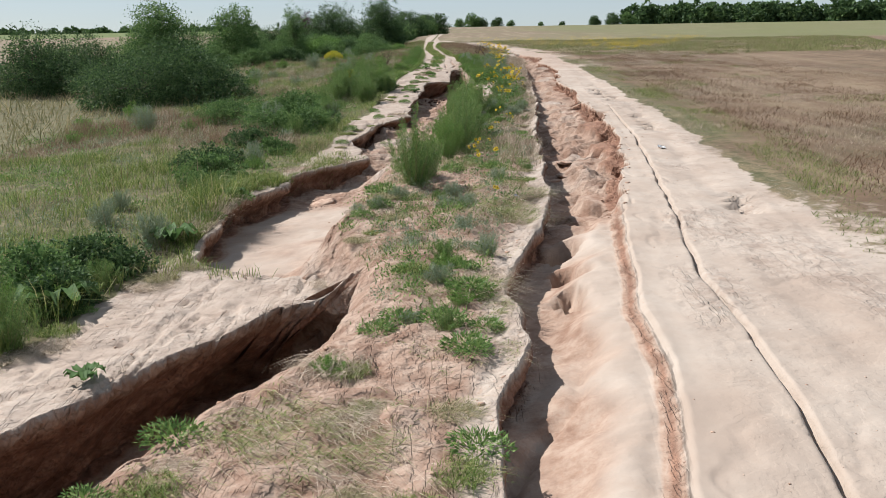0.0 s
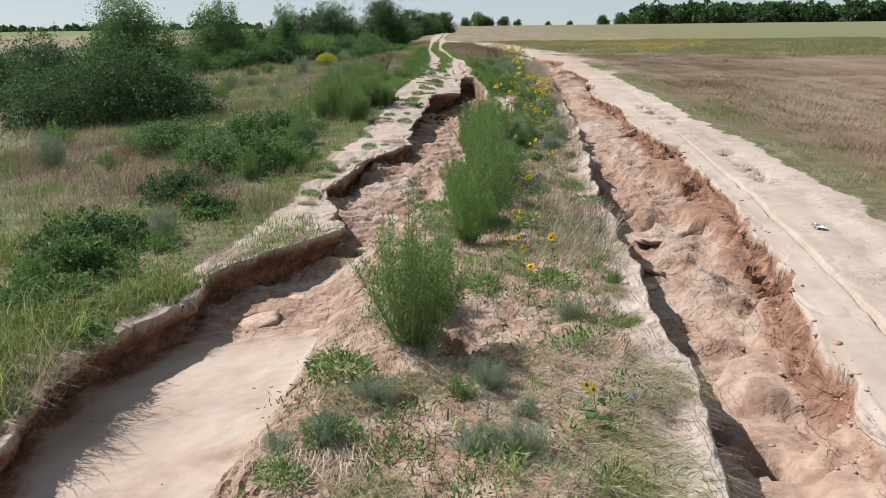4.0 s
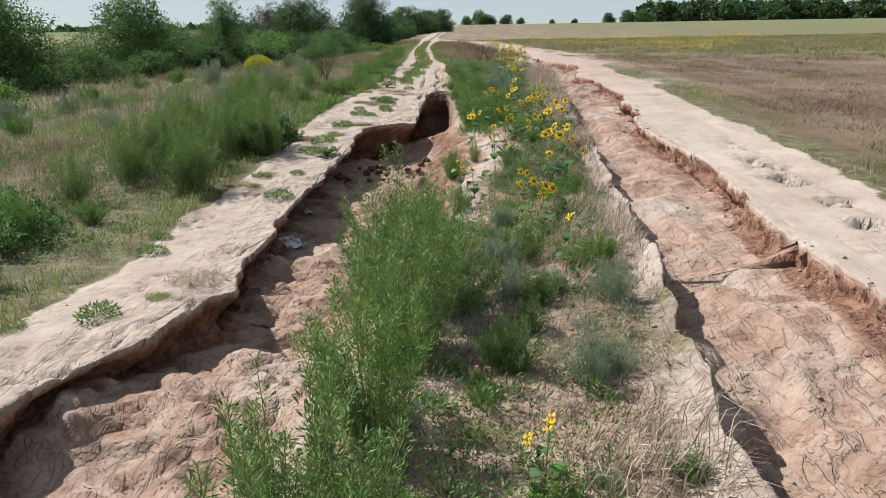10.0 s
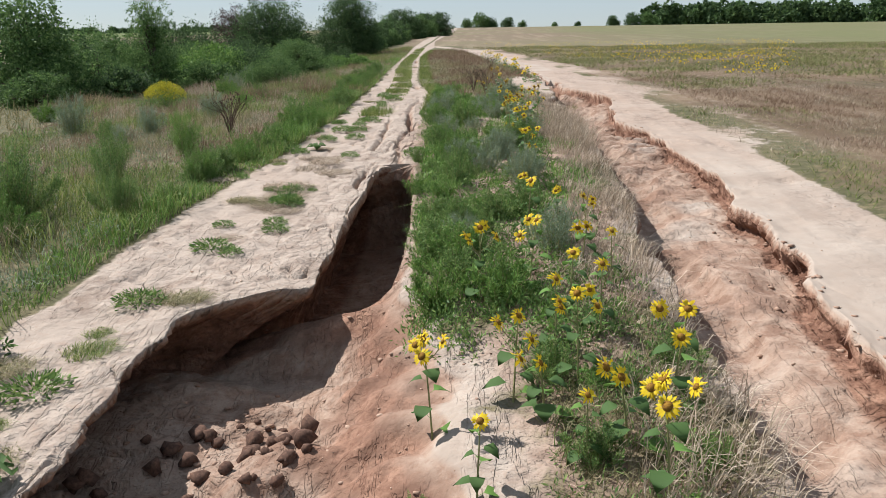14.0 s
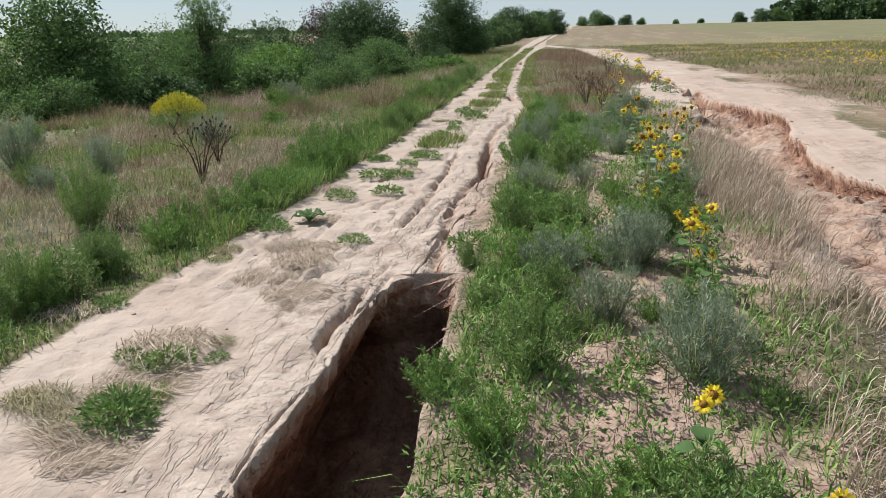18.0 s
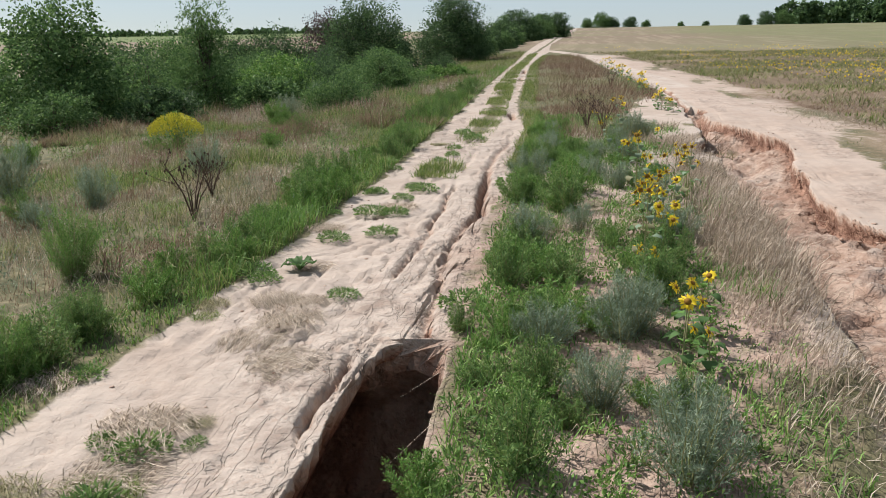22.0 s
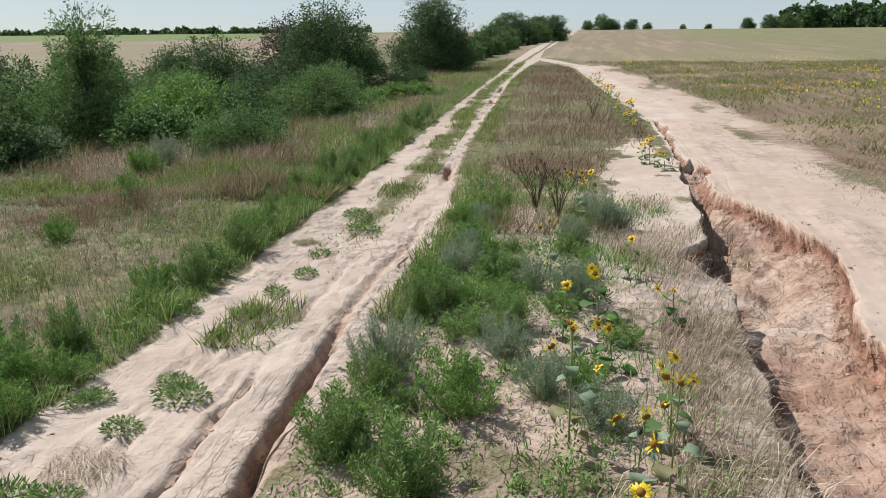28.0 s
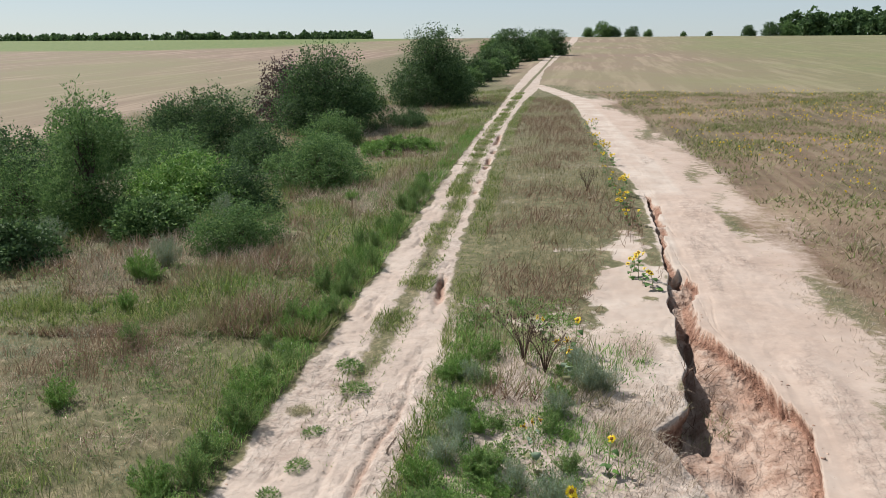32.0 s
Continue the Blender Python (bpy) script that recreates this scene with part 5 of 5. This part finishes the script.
# ---- grass and other ground cover ----
def cover(name, label, mat, xs, ys, height, width, lean=(0.15, -0.1), fine=True, spread_=0.5, seed=1, keep=None, vary=0.6, scale=None, flat=1.0):
    rng = np.random.default_rng(seed)
    if keep is not None:
        height = height * (scale[keep] if scale is not None else 1.0)
        xs, ys = xs[keep], ys[keep]
    p = on_ground(xs, ys) - [0, 0, 0.01]
    h = height * (1 - vary / 2 + vary * rng.random(len(p))) * np.clip(0.85 + 1.5 * rough_noise(xs + 11, ys, 0.6, 3), 0.3, 1.9)
    return tagged(new(name, mesh_of(name, *blades(rng, p, h, width, lean, spread_, fine, flat), mat)), label, "grass", kind="stuff")


rng = np.random.default_rng(101)


def strip(n, y0, y1, lo, hi, power=1.0):
    y = y0 + (y1 - y0) * rng.random(n) ** power
    return lo(y) + (hi(y) - lo(y)) * rng.random(n), y


# meadow near the track: green and straw in patches
x, y = strip(260000, 0, 60, lambda y: TRACK_LEFT(y) - 9.0, lambda y: TRACK_LEFT(y) + 0.15, 1.15)
tone = rough_noise(x, y, 0.35, 3) + 0.45 * step(1.3, 0.2, TRACK_LEFT(y) - x) + 0.46 * step(21, 13, y) - 0.12 - 0.16 * step(17, 21, y) * step(36, 31, y) * step(-4.6, -6, x) + 0.5 * rough_noise(x, y, 2.1, 2)
dense = rng.random(len(x)) < 0.60 + 0.7 * rough_noise(x, y, 0.9, 3)
low = (1 - 0.45 * step(-0.05, -0.3, rough_noise(x + 70, y, 0.5, 3))) * (1 + 0.35 * step(16, 10, y))
cover("meadow_grass", "lush green meadow grass", GRASS, x, y, 0.30, 0.009, seed=2, keep=dense & (tone > 0.02), spread_=0.6, scale=low)
cover("meadow_grass", "half-dry mixed meadow grass", MIXED, x, y, 0.30, 0.008, seed=3, keep=dense & (tone <= 0.02) & (tone > -0.2), spread_=0.6, scale=low)
cover("dry_grass", "dry straw-coloured meadow grass", STRAW, x, y, 0.34, 0.007, seed=4, keep=dense & (tone <= -0.2) & (tone > -0.38), lean=(0.45, -0.2), spread_=0.6, scale=low)
cover("seed_grass", "brownish seed grass of the meadow", RUSSET, x, y, 0.40, 0.007, seed=44, keep=dense & (tone <= -0.36), lean=(0.3, -0.2), scale=low)
x, y = strip(60000, 58, 125, lambda y: TRACK_LEFT(y) - 12.0, lambda y: TRACK_LEFT(y) + 0.1, 1.5)
tone = rough_noise(x, y, 0.3, 3)
cover("meadow_grass", "green grass beside the far track", GRASS, x, y, 0.34, 0.028, fine=False, seed=5, keep=(tone > 0.10) | (x > TRACK_LEFT(y) - 1.6))
cover("dry_grass", "dry grass beside the far track", STRAW, x, y, 0.36, 0.026, fine=False, seed=6, keep=tone <= -0.15)
cover("meadow_grass", "mixed grass beside the far track", MIXED, x, y, 0.36, 0.026, fine=False, seed=7, keep=(tone <= 0.10) & (tone > -0.10))
cover("seed_grass", "russet seed grass beside the far track", RUSSET, x, y, 0.4, 0.026, fine=False, seed=70, keep=(tone <= -0.05) & (tone > -0.17))
x, y = strip(26000, 5, 110, lambda y: -32.0 + 0 * y, lambda y: TRACK_LEFT(y) - 8.5, 1.2)
cover("meadow_grass", "rough meadow growth at the hedge", MIXED, x, y, 0.5, 0.045, fine=False, seed=8)
x, y = strip(16000, 36, 95, lambda y: TRACK_LEFT(y) - 0.6, lambda y: TRACK_LEFT(y) + 0.12)
cover("verge_grass", "bright green verge grass along the track", FRESH, x, y, 0.24, 0.013, seed=9)
# tall single stalks above the meadow
x, y = strip(5200, 3, 62, lambda y: TRACK_LEFT(y) - 9.0, lambda y: TRACK_LEFT(y) - 0.3, 1.1)
keep = rng.random(len(x)) < 0.5 + 1.2 * rough_noise(x + 12, y, 0.4, 3)
cover("seed_stalks", "tall brown seed stalks above the meadow grass", RUSSET, x, y, 0.62, 0.007, seed=45, keep=keep & (x < -5), lean=(0.1, -0.05), spread_=0.2)
cover("seed_stalks", "tall green stalks above the meadow grass", WEED, x, y, 0.5, 0.011, seed=46, keep=keep & (rough_noise(x, y, 0.7, 2) > 0), lean=(0.1, -0.05), spread_=0.25)
# sod along the washout's lip
x, y = strip(24000, 7.5, 17.5, lambda y: TRACK_LEFT(y) - 0.3, lambda y: LEFT_LIP(y) - 0.02)
keep = rng.random(len(x)) < 0.45 + 1.3 * rough_noise(x, y, 1.1, 3)
cover("lip_grass", "green grass along the washout's lip", GRASS, x, y, 0.15, 0.009, seed=50, keep=keep & (rough_noise(x, y, 0.8, 2) > -0.16))
cover("lip_grass", "dry grass hanging over the washout's lip", STRAW, x, y, 0.16, 0.007, seed=51, keep=keep & (rough_noise(x, y, 0.8, 2) <= -0.08), lean=(0.8, -0.2), spread_=0.6)
# litter of dead stalks on the bank
x, y = strip(16000, 5, 60, lambda y: LEFT_CREST(y) + 0.1, lambda y: RIGHT_LIP(y) - 0.1)
keep = rng.random(len(x)) < 0.4 + 1.2 * rough_noise(x + 20, y, 0.9, 3)
cover("dead_stalks", "dead stalks and straw lying on the bank", STRAW, x, y, 0.20, 0.005, seed=52, keep=keep, lean=(1.0, -0.7), spread_=1.0, flat=0.3)
x, y = strip(12000, 4, 60, lambda y: LEFT_CREST(y) + 0.1, lambda y: RIGHT_LIP(y) - 0.4)
cover("bank_herbs", "small green herbs on the bank", WEED, x, y, 0.12, 0.016, seed=53, keep=rng.random(len(x)) < 0.25 + 1.4 * rough_noise(x + 50, y, 0.8, 3), spread_=0.7)
# bank between the washouts
x, y = strip(26000, 13, 57, lambda y: RIGHT_LIP(y) - 0.95, lambda y: RIGHT_LIP(y) - 0.06)
keep = rng.random(len(x)) < 0.5 + 0.9 * rough_noise(x, y, 0.8, 3)
cover("dry_grass", "dry bleached grass leaning over the washout's edge", STRAW, x, y, 0.29, 0.008, lean=(0.4, -0.25), seed=10, keep=keep, spread_=0.5)
x, y = strip(52000, 6, 36, lambda y: LEFT_CREST(y) + 0.05, lambda y: RIGHT_LIP(y) - 0.3)
keep = rng.random(len(x)) < 0.28 + 1.1 * rough_noise(x, y, 1.2, 3) + 0.25 * step(10, 25, y)
cover("bank_grass", "sparse mixed grass on the sandy bank", MIXED, x, y, 0.15, 0.007, lean=(0.5, -0.4), seed=11, keep=keep, spread_=0.6)
x, y = strip(30000, -2, 11, lambda y: LEFT_CREST(y) + 0.25, lambda y: RIGHT_LIP(y) - 0.05)
keep = rng.random(len(x)) < 0.42 + 1.8 * rough_noise(x + 7, y, 1.3, 3)
cover("flattened_straw", "flattened dry grass swept over the sand", STRAW, x, y, 0.20, 0.004, lean=(1.2, -0.9), seed=12, keep=keep & (rng.random(len(x)) < 0.6), spread_=0.5, flat=0.18)
cover("bank_grass", "green grass swept flat on the sandy bank", GRASS, x, y, 0.15, 0.005, lean=(0.9, -0.7), seed=13, keep=keep & (rough_noise(x, y, 1.5, 2) > 0.0), spread_=0.5, flat=0.4)
x, y = strip(30000, 35, 60, lambda y: TRACK_RIGHT(y) + 0.2, lambda y: RIGHT_LIP(y) - 0.5)
keep = rng.random(len(x)) < 0.45 + 1.2 * rough_noise(x, y, 1.0, 3)
tone = rough_noise(x + 3, y, 0.7, 3) + 0.25 * step(1.6, 0.3, x - TRACK_RIGHT(y))
cover("bank_grass", "green herbs and grass on the bank", FRESH, x, y, 0.17, 0.012, seed=14, keep=keep & (tone > 0.0), spread_=0.6)
cover("dry_grass", "dry grass between the weeds of the bank", STRAW, x, y, 0.2, 0.008, seed=15, keep=keep & (tone <= 0.0), spread_=0.6, lean=(0.4, -0.3))
# russet seed grass farther up, and green edges
x, y = strip(30000, 56, 118, lambda y: TRACK_RIGHT(y) + 0.5, lambda y: ROAD_LEFT(y) - 0.5, 1.4)
keep = (rng.random(len(x)) < 0.75 + 0.7 * rough_noise(x, y, 0.6, 3)) & (((x - 4.1) / 0.95) ** 2 + ((y - 60.5) / 7.0) ** 2 > 0.5 + rng.random(len(x)))
tone = rough_noise(x, y, 0.45, 3)
cover("seed_grass", "russet brown seed grass between track and road", RUSSET, x, y, 0.38, 0.017, seed=16, keep=keep & (tone > -0.12), fine=False)
cover("seed_grass", "bleached grass between track and road", MIXED, x, y, 0.30, 0.017, seed=17, keep=keep & (tone <= -0.12), fine=False)
x, y = strip(12000, 52, 118, lambda y: TRACK_RIGHT(y) - 0.05, lambda y: TRACK_RIGHT(y) + 0.6, 1.3)
cover("verge_grass", "green grass edging the old track", GRASS, x, y, 0.16, 0.018, seed=18, fine=False)
x, y = strip(40000, 51, 122, lambda y: MEDIAN(y) - 0.42, lambda y: MEDIAN(y) + 0.42, 1.5)
keep = rng.random(len(x)) < 0.04 + 0.5 * step(52, 62, y) + (0.8 + 1.0 * step(54, 62, y)) * rough_noise(x, y, 1.0, 3)
cover("median_grass", "short grass between the wheel ruts", GRASS, x, y, 0.15, 0.018, seed=19, keep=keep, fine=False)
# weeds of the cropped field on the right
x, y = strip(100000, 2, 70, lambda y: ROAD_RIGHT(y) - 0.1, lambda y: ROAD_RIGHT(y) + 9.0, 1.1)
tone = rough_noise(x, y * 0.4, 0.5, 3)
near_edge = step(2.2, 0.2, x - ROAD_RIGHT(y))
keep = rng.random(len(x)) < 0.35 + 0.9 * rough_noise(x, y, 0.7, 3) + 0.3 * (1 - near_edge)
cover("field_weeds", "low brown weeds of the dry field", RUSSET, x, y, 0.13, 0.02, seed=20, keep=keep & (tone > 0.0) & (near_edge < 0.5), fine=False, spread_=0.7)
cover("field_weeds", "dry stubble and straw of the field", STRAW, x, y, 0.11, 0.016, seed=21, keep=keep & (tone <= 0.0) , fine=False, spread_=0.7)
cover("field_weeds", "short green weeds along the field's edge", GRASS, x, y, 0.10, 0.018, seed=22, keep=keep & (rough_noise(x, y, 0.3, 2) + 0.25 * near_edge > 0.22), fine=False, spread_=0.7)
x, y = strip(26000, 1, 46, lambda y: ROAD_RIGHT(y) - 0.5, lambda y: ROAD_RIGHT(y) + 0.9, 1.3)
cover("verge_straw", "trampled straw along the road's edge", STRAW, x, y, 0.07, 0.006, seed=25, keep=rng.random(len(x)) < 0.35 + 1.3 * rough_noise(x, y, 0.8, 3) + 0.3 * step(0.2, 0.8, x - ROAD_RIGHT(y)), fine=False, spread_=0.9, flat=0.5)
x, y = strip(34000, 1, 44, lambda y: ROAD_RIGHT(y) + 0.35, lambda y: ROAD_RIGHT(y) + 1.7, 1.3)
cover("verge_grass", "green grass strip between road and field", GRASS, x, y, 0.10, 0.008, seed=26, keep=rng.random(len(x)) < 0.55 + 1.1 * rough_noise(x, 0.5 * y, 0.7, 3), fine=False, spread_=0.7)
x, y = strip(110000, 1, 68, lambda y: ROAD_RIGHT(y) + 1.3, lambda y: ROAD_RIGHT(y) + 13.0, 1.2)
tone = rough_noise(x * 2, y * 0.3, 0.5, 3)
cover("field_weeds", "reddish dry weeds of the fallow field", RUSSET, x, y, 0.12, 0.013, seed=27, keep=tone > 0.0, fine=False, spread_=0.7)
cover("field_weeds", "bleached stalks of the fallow field", STRAW, x, y, 0.10, 0.010, seed=28, keep=(tone <= 0.0) & (rng.random(len(x)) < 0.7), fine=False, spread_=0.8)
x, y = strip(95000, 58, 124, lambda y: ROAD_RIGHT(y) + 1.6, lambda y: ROAD_RIGHT(y) + 26 + 0.5 * (y - 58), 0.8)
tone = rough_noise(x, y, 0.25, 3) + 0.8 * (rng.random(len(x)) - 0.5) + 0.3 * step(58, 72, y) - 0.25
cover("field_weeds", "green weeds of the sunflower field", MIXED, x, y, 0.22, 0.05, seed=23, keep=tone > -0.15, fine=False, spread_=0.7)
cover("field_weeds", "fresh green weeds of the sunflower field", GRASS, x, y, 0.22, 0.05, seed=24, keep=tone > 0.12, fine=False, spread_=0.7)


def bloom_field(n, seed):
    """Sunflower heads standing in the field, as small turned discs of petals."""
    rng = np.random.default_rng(seed)
    y = 62 + 62 * rng.random(n) ** 0.95
    x = ROAD_RIGHT(y) + 1.5 + (4 + 0.55 * (y - 66)) * rng.random(n) ** 0.8 + 3 * step(95, 70, y)
    keep = rng.random(n) < 0.45 + 1.4 * rough_noise(x, y, 0.15, 2)
    x, y = x[keep], y[keep]
    p = on_ground(x, y) + np.stack([0 * x, 0 * x, 0.35 + 0.3 * rng.random(len(x))], -1)
    a = rng.normal(0, 0.9, len(x))
    nrm = unit(np.stack([np.sin(a), -np.cos(a), 0.5 + 0 * a], -1))
    u = unit(np.cross(nrm, [0, 0, 1.0]))
    v = np.cross(nrm, u)
    r = 0.03 + 0.03 * rng.random((len(x), 1))
    ring = [p + r * (1 if j % 2 else 0.6) * (math.cos(t) * u + math.sin(t) * v) for j, t in enumerate(np.arange(10) * math.pi / 5)]
    co = np.stack([p + 0.02 * nrm] + ring, 1).reshape(-1, 3)
    k = np.arange(len(x))[:, None] * 11
    tr = np.concatenate([k + [0, 1 + j, 1 + (j + 1) % 10] for j in range(10)])
    return tagged(new("field_sunflowers", mesh_of("field_sunflowers", co, tr, PETAL)), "yellow sunflower heads across the field", "sunflowers", kind="stuff")


bloom_field(3200, 31)


def carpet(name, label, mat, x, y, keep, size, per, leaf, slim, seed):
    """Low leafy herbs in many small domes."""
    rng = np.random.default_rng(seed)
    x, y = x[keep], y[keep]
    p = np.repeat(on_ground(x, y), per, 0)
    s = np.repeat(size * (0.5 + rng.random(len(x))), per)[:, None]
    d = unit(rng.normal(0, 1, (len(p), 3)))
    d[:, 2] = np.abs(d[:, 2])
    at = p + d * s * [1, 1, 1.25] * (0.3 + 0.7 * rng.random((len(p), 1)))
    return tagged(new(name, mesh_of(name, *leaves(rng, at, d + [0, 0, 0.4], leaf, leaf * slim, -0.1, 0.6), mat)), label, "herbs", kind="stuff")


x, y = strip(1100, 5, 37, lambda y: LEFT_CREST(y) + 0.1, lambda y: RIGHT_LIP(y) - 0.35)
tone = rough_noise(x, y, 0.7, 3)
carpet("bank_herbs", "grey-green herbs among dry grass on the bank", GREY, x, y, tone > 0.10, 0.14, 46, 0.045, 0.2, 71)
carpet("bank_herbs", "green herbs on the bank", WEED, x, y, (tone < 0.02) | (y > 26), 0.14, 46, 0.045, 0.3, 72)
x, y = strip(1500, 35, 61, lambda y: TRACK_RIGHT(y) + 0.2, lambda y: np.minimum(TRACK_RIGHT(y) + 2.6, RIGHT_LIP(y) - 0.9))
tone = rough_noise(x, y, 0.6, 3) + 0.28 * step(1.3, 0.3, x - TRACK_RIGHT(y))
carpet("bank_herbs", "leafy green herbs covering the bank", WEED, x, y, tone > 0.06, 0.15, 46, 0.05, 0.35, 73)
carpet("bank_herbs", "fresh green herbs covering the bank", FRESH, x, y, (tone < 0.04) & (tone > -0.12), 0.12, 40, 0.045, 0.4, 74)
x, y = strip(3600, 4, 75, lambda y: TRACK_LEFT(y) - 10.0, lambda y: TRACK_LEFT(y) - 0.1)
tone = rough_noise(x + 30, y, 0.4, 3)
carpet("meadow_herbs", "green herbs growing through the meadow grass", WEED, x, y, tone > 0.06, 0.26, 50, 0.06, 0.3, 75)
carpet("meadow_herbs", "grey-green herbs of the meadow", GREY, x, y, tone < -0.14, 0.26, 46, 0.055, 0.2, 76)


# ---- clods, fallen blocks and litter ----
def lump(rng, size, flat=0.6, rings=4, sides=7, jag=0.5):
    co = [(0, 0, size * flat)]
    for i in range(1, rings):
        t = math.pi * i / rings
        for j in range(sides):
            a = 2 * math.pi * (j + 0.5 * (i % 2)) / sides
            r = size * (0.97 - 0.5 * jag + jag * rng.random())
            co.append((r * math.sin(t) * math.cos(a), r * math.sin(t) * math.sin(a), r * flat * math.cos(t)))
    co.append((0, 0, -size * flat))
    tr = [(0, 1 + j, 1 + (j + 1) % sides) for j in range(sides)]
    for i in range(rings - 2):
        for j in range(sides):
            a, b = 1 + i * sides + j, 1 + i * sides + (j + 1) % sides
            tr += [(a, a + sides, b + sides), (a, b + sides, b)]
    n = len(co) - 1
    tr += [(n, n - sides + (j + 1) % sides, n - sides + j) for j in range(sides)]
    return np.array(co), np.array(tr)


def clods(name, label, mat, x, y, size, seed):
    rng = np.random.default_rng(seed)
    p = on_ground(x, y)
    kinds = [lump(rng, 1.0, 0.5, 3, 6, 0.85) for k in range(12)]
    s = size * (0.25 + rng.random(len(x)) ** 3.5 * 1.5)
    return tagged(new(name, mesh_of(name, *joined([(kinds[i % 12][0] * s[i] + p[i], kinds[i % 12][1]) for i in range(len(x))]), mat)), label, "clods", kind="stuff")


x, y = strip(1000, 15, 43, lambda y: LEFT_LIP(y) + 0.5 * (LEFT_CREST(y) - LEFT_LIP(y)), LEFT_CREST)
clods("earth_clods", "crumbled red earth clods in the washout", CLOD, x, y, 0.020, 41)
x, y = strip(420, 31, 36, lambda y: LEFT_LIP(y) + 0.6, lambda y: LEFT_LIP(y) + 1.15)
clods("earth_clods", "dark moist clods fallen from the bank", CLOD, x, y, 0.028, 42)
x, y = strip(1300, 9, 62, lambda y: RIGHT_LIP(y) + 0.1, lambda y: RIGHT_FAR(y) - 0.1)
clods("earth_clods", "crumbled clods on the right washout's floor", CLOD, x, y, 0.018, 43)
x, y = strip(900, 1, 60, lambda y: RIGHT_FAR(y) - 0.1, ROAD_RIGHT, 1.3)
clods("sand_crumbs", "small sand crumbs on the road", SANDY, x, y, 0.010, 44)
x, y = strip(900, 2, 60, TRACK_LEFT, lambda y: TRACK_RIGHT(y) + 0.5)
clods("sand_crumbs", "small sand crumbs on the track", SANDY, x, y, 0.014, 45)


x, y = strip(900, 1, 34, lambda y: LEFT_CREST(y) + 0.1, lambda y: RIGHT_LIP(y) - 0.05, 1.5)
clods("earth_clods", "crumbs of crusted earth on the bank", CLOD, x, y, 0.018, 46)
x, y = strip(700, 9, 58, lambda y: RIGHT_FAR(y) - 0.45, lambda y: RIGHT_FAR(y) + 0.05, 1.3)
clods("earth_clods", "broken clods at the foot of the scarp", CLOD, x, y, 0.024, 47)


def block(label, x, y, size, turn, seed, mat=SANDY, flat=0.3):
    rng = np.random.default_rng(seed)
    ob = tagged(new("sand_block", mesh_of("sand_block", *lump(rng, size, flat, 6, 11), mat)), label, "sand block")
    p = on_ground(np.array([x]), np.array([y]))[0]
    ob.matrix_basis = pose(p[0], p[1], p[2] + 0.3 * size * flat, 6, -8, turn)
    return tagged(ob, group="fallen sand blocks")


for k, (x, y, s) in enumerate(((-2.65, 13.8, 0.3), (-2.4, 14.7, 0.15), (-1.7, 17.4, 0.22), (2.4, 15.0, 0.2), (2.6, 16.2, 0.26), (2.3, 17.4, 0.18), (2.15, 14.0, 0.16))):
    block("crusted sand block fallen from the bank", x, y, s, 47 * k, 60 + k, SANDY, 0.2)


rng = np.random.default_rng(301)
for k in range(46):
    r, a = 0.55 * rng.random() ** 0.7, 6.283 * rng.random()
    x, y, size = -0.25 + r * math.cos(a), 34.35 + 1.5 * r * math.sin(a), 0.035 + 0.075 * rng.random() ** 2
    clod = tagged(new("earth_clod", mesh_of("earth_clod", *lump(rng, size, 0.75, 4, 6, 0.75), MOIST)), "dark moist earth clod in the collapsed basin", "clod", "moist clods in the basin")
    p = on_ground(np.array([x]), np.array([y]))[0]
    clod.matrix_basis = pose(p[0], p[1], p[2] + 0.35 * size, 40 * rng.random(), 40 * rng.random(), 360 * rng.random())


def sheet(name, label, category, mat, x, y, size, lift, turn, seed, long=1.0):
    """A crumpled piece of film lying on the ground."""
    rng = np.random.default_rng(seed)
    n = 9
    g = np.linspace(-0.5, 0.5, n)
    gx, gy = np.meshgrid(g * size * long, g * size)
    gz = 0.20 * size * (rng.random((n, n)) - 0.3) + 0.12 * size * np.cos(6 * gx / size)
    co = np.stack([gx + 0.06 * size * rng.normal(size=(n, n)), gy + 0.06 * size * rng.normal(size=(n, n)), gz], -1).reshape(-1, 3)
    i = (np.arange(n - 1)[:, None] * n + np.arange(n - 1)[None]).ravel()
    tr = np.concatenate([np.stack([i, i + 1, i + n + 1], -1), np.stack([i, i + n + 1, i + n], -1)])
    ob = tagged(new(name, mesh_of(name, co, tr, mat, True)), label, category)
    p = on_ground(np.array([x]), np.array([y]))[0]
    ob.matrix_basis = pose(p[0], p[1], p[2] + lift, 10, 5, turn)
    return ob


sheet("plastic_bag", "crumpled white plastic bag in the hole", "bag", FILM, -1.75, 6.0, 0.3, 0.04, 20, 1)
sheet("plastic_film", "torn strip of pale plastic hanging on the bank", "plastic film", FILM, -1.3, 29.4, 0.24, 0.06, -55, 2, 2.4)
sheet("plastic_film", "small white plastic scrap among the bank weeds", "plastic film", FILM, 0.95, 28.4, 0.14, 0.05, 15, 6)
sheet("plastic_bag", "dirty white bag caught in the washout", "bag", FILM, -1.0, 31.3, 0.16, 0.05, 40, 3)
sheet("plastic_film", "scrap of blue plastic on the bank", "plastic film", BLUE, 0.87, 9.65, 0.08, 0.03, 10, 4)
sheet("plastic_film", "pale scrap lying on the sandy road", "plastic film", FILM, 4.42, 14.75, 0.16, 0.03, 70, 5)
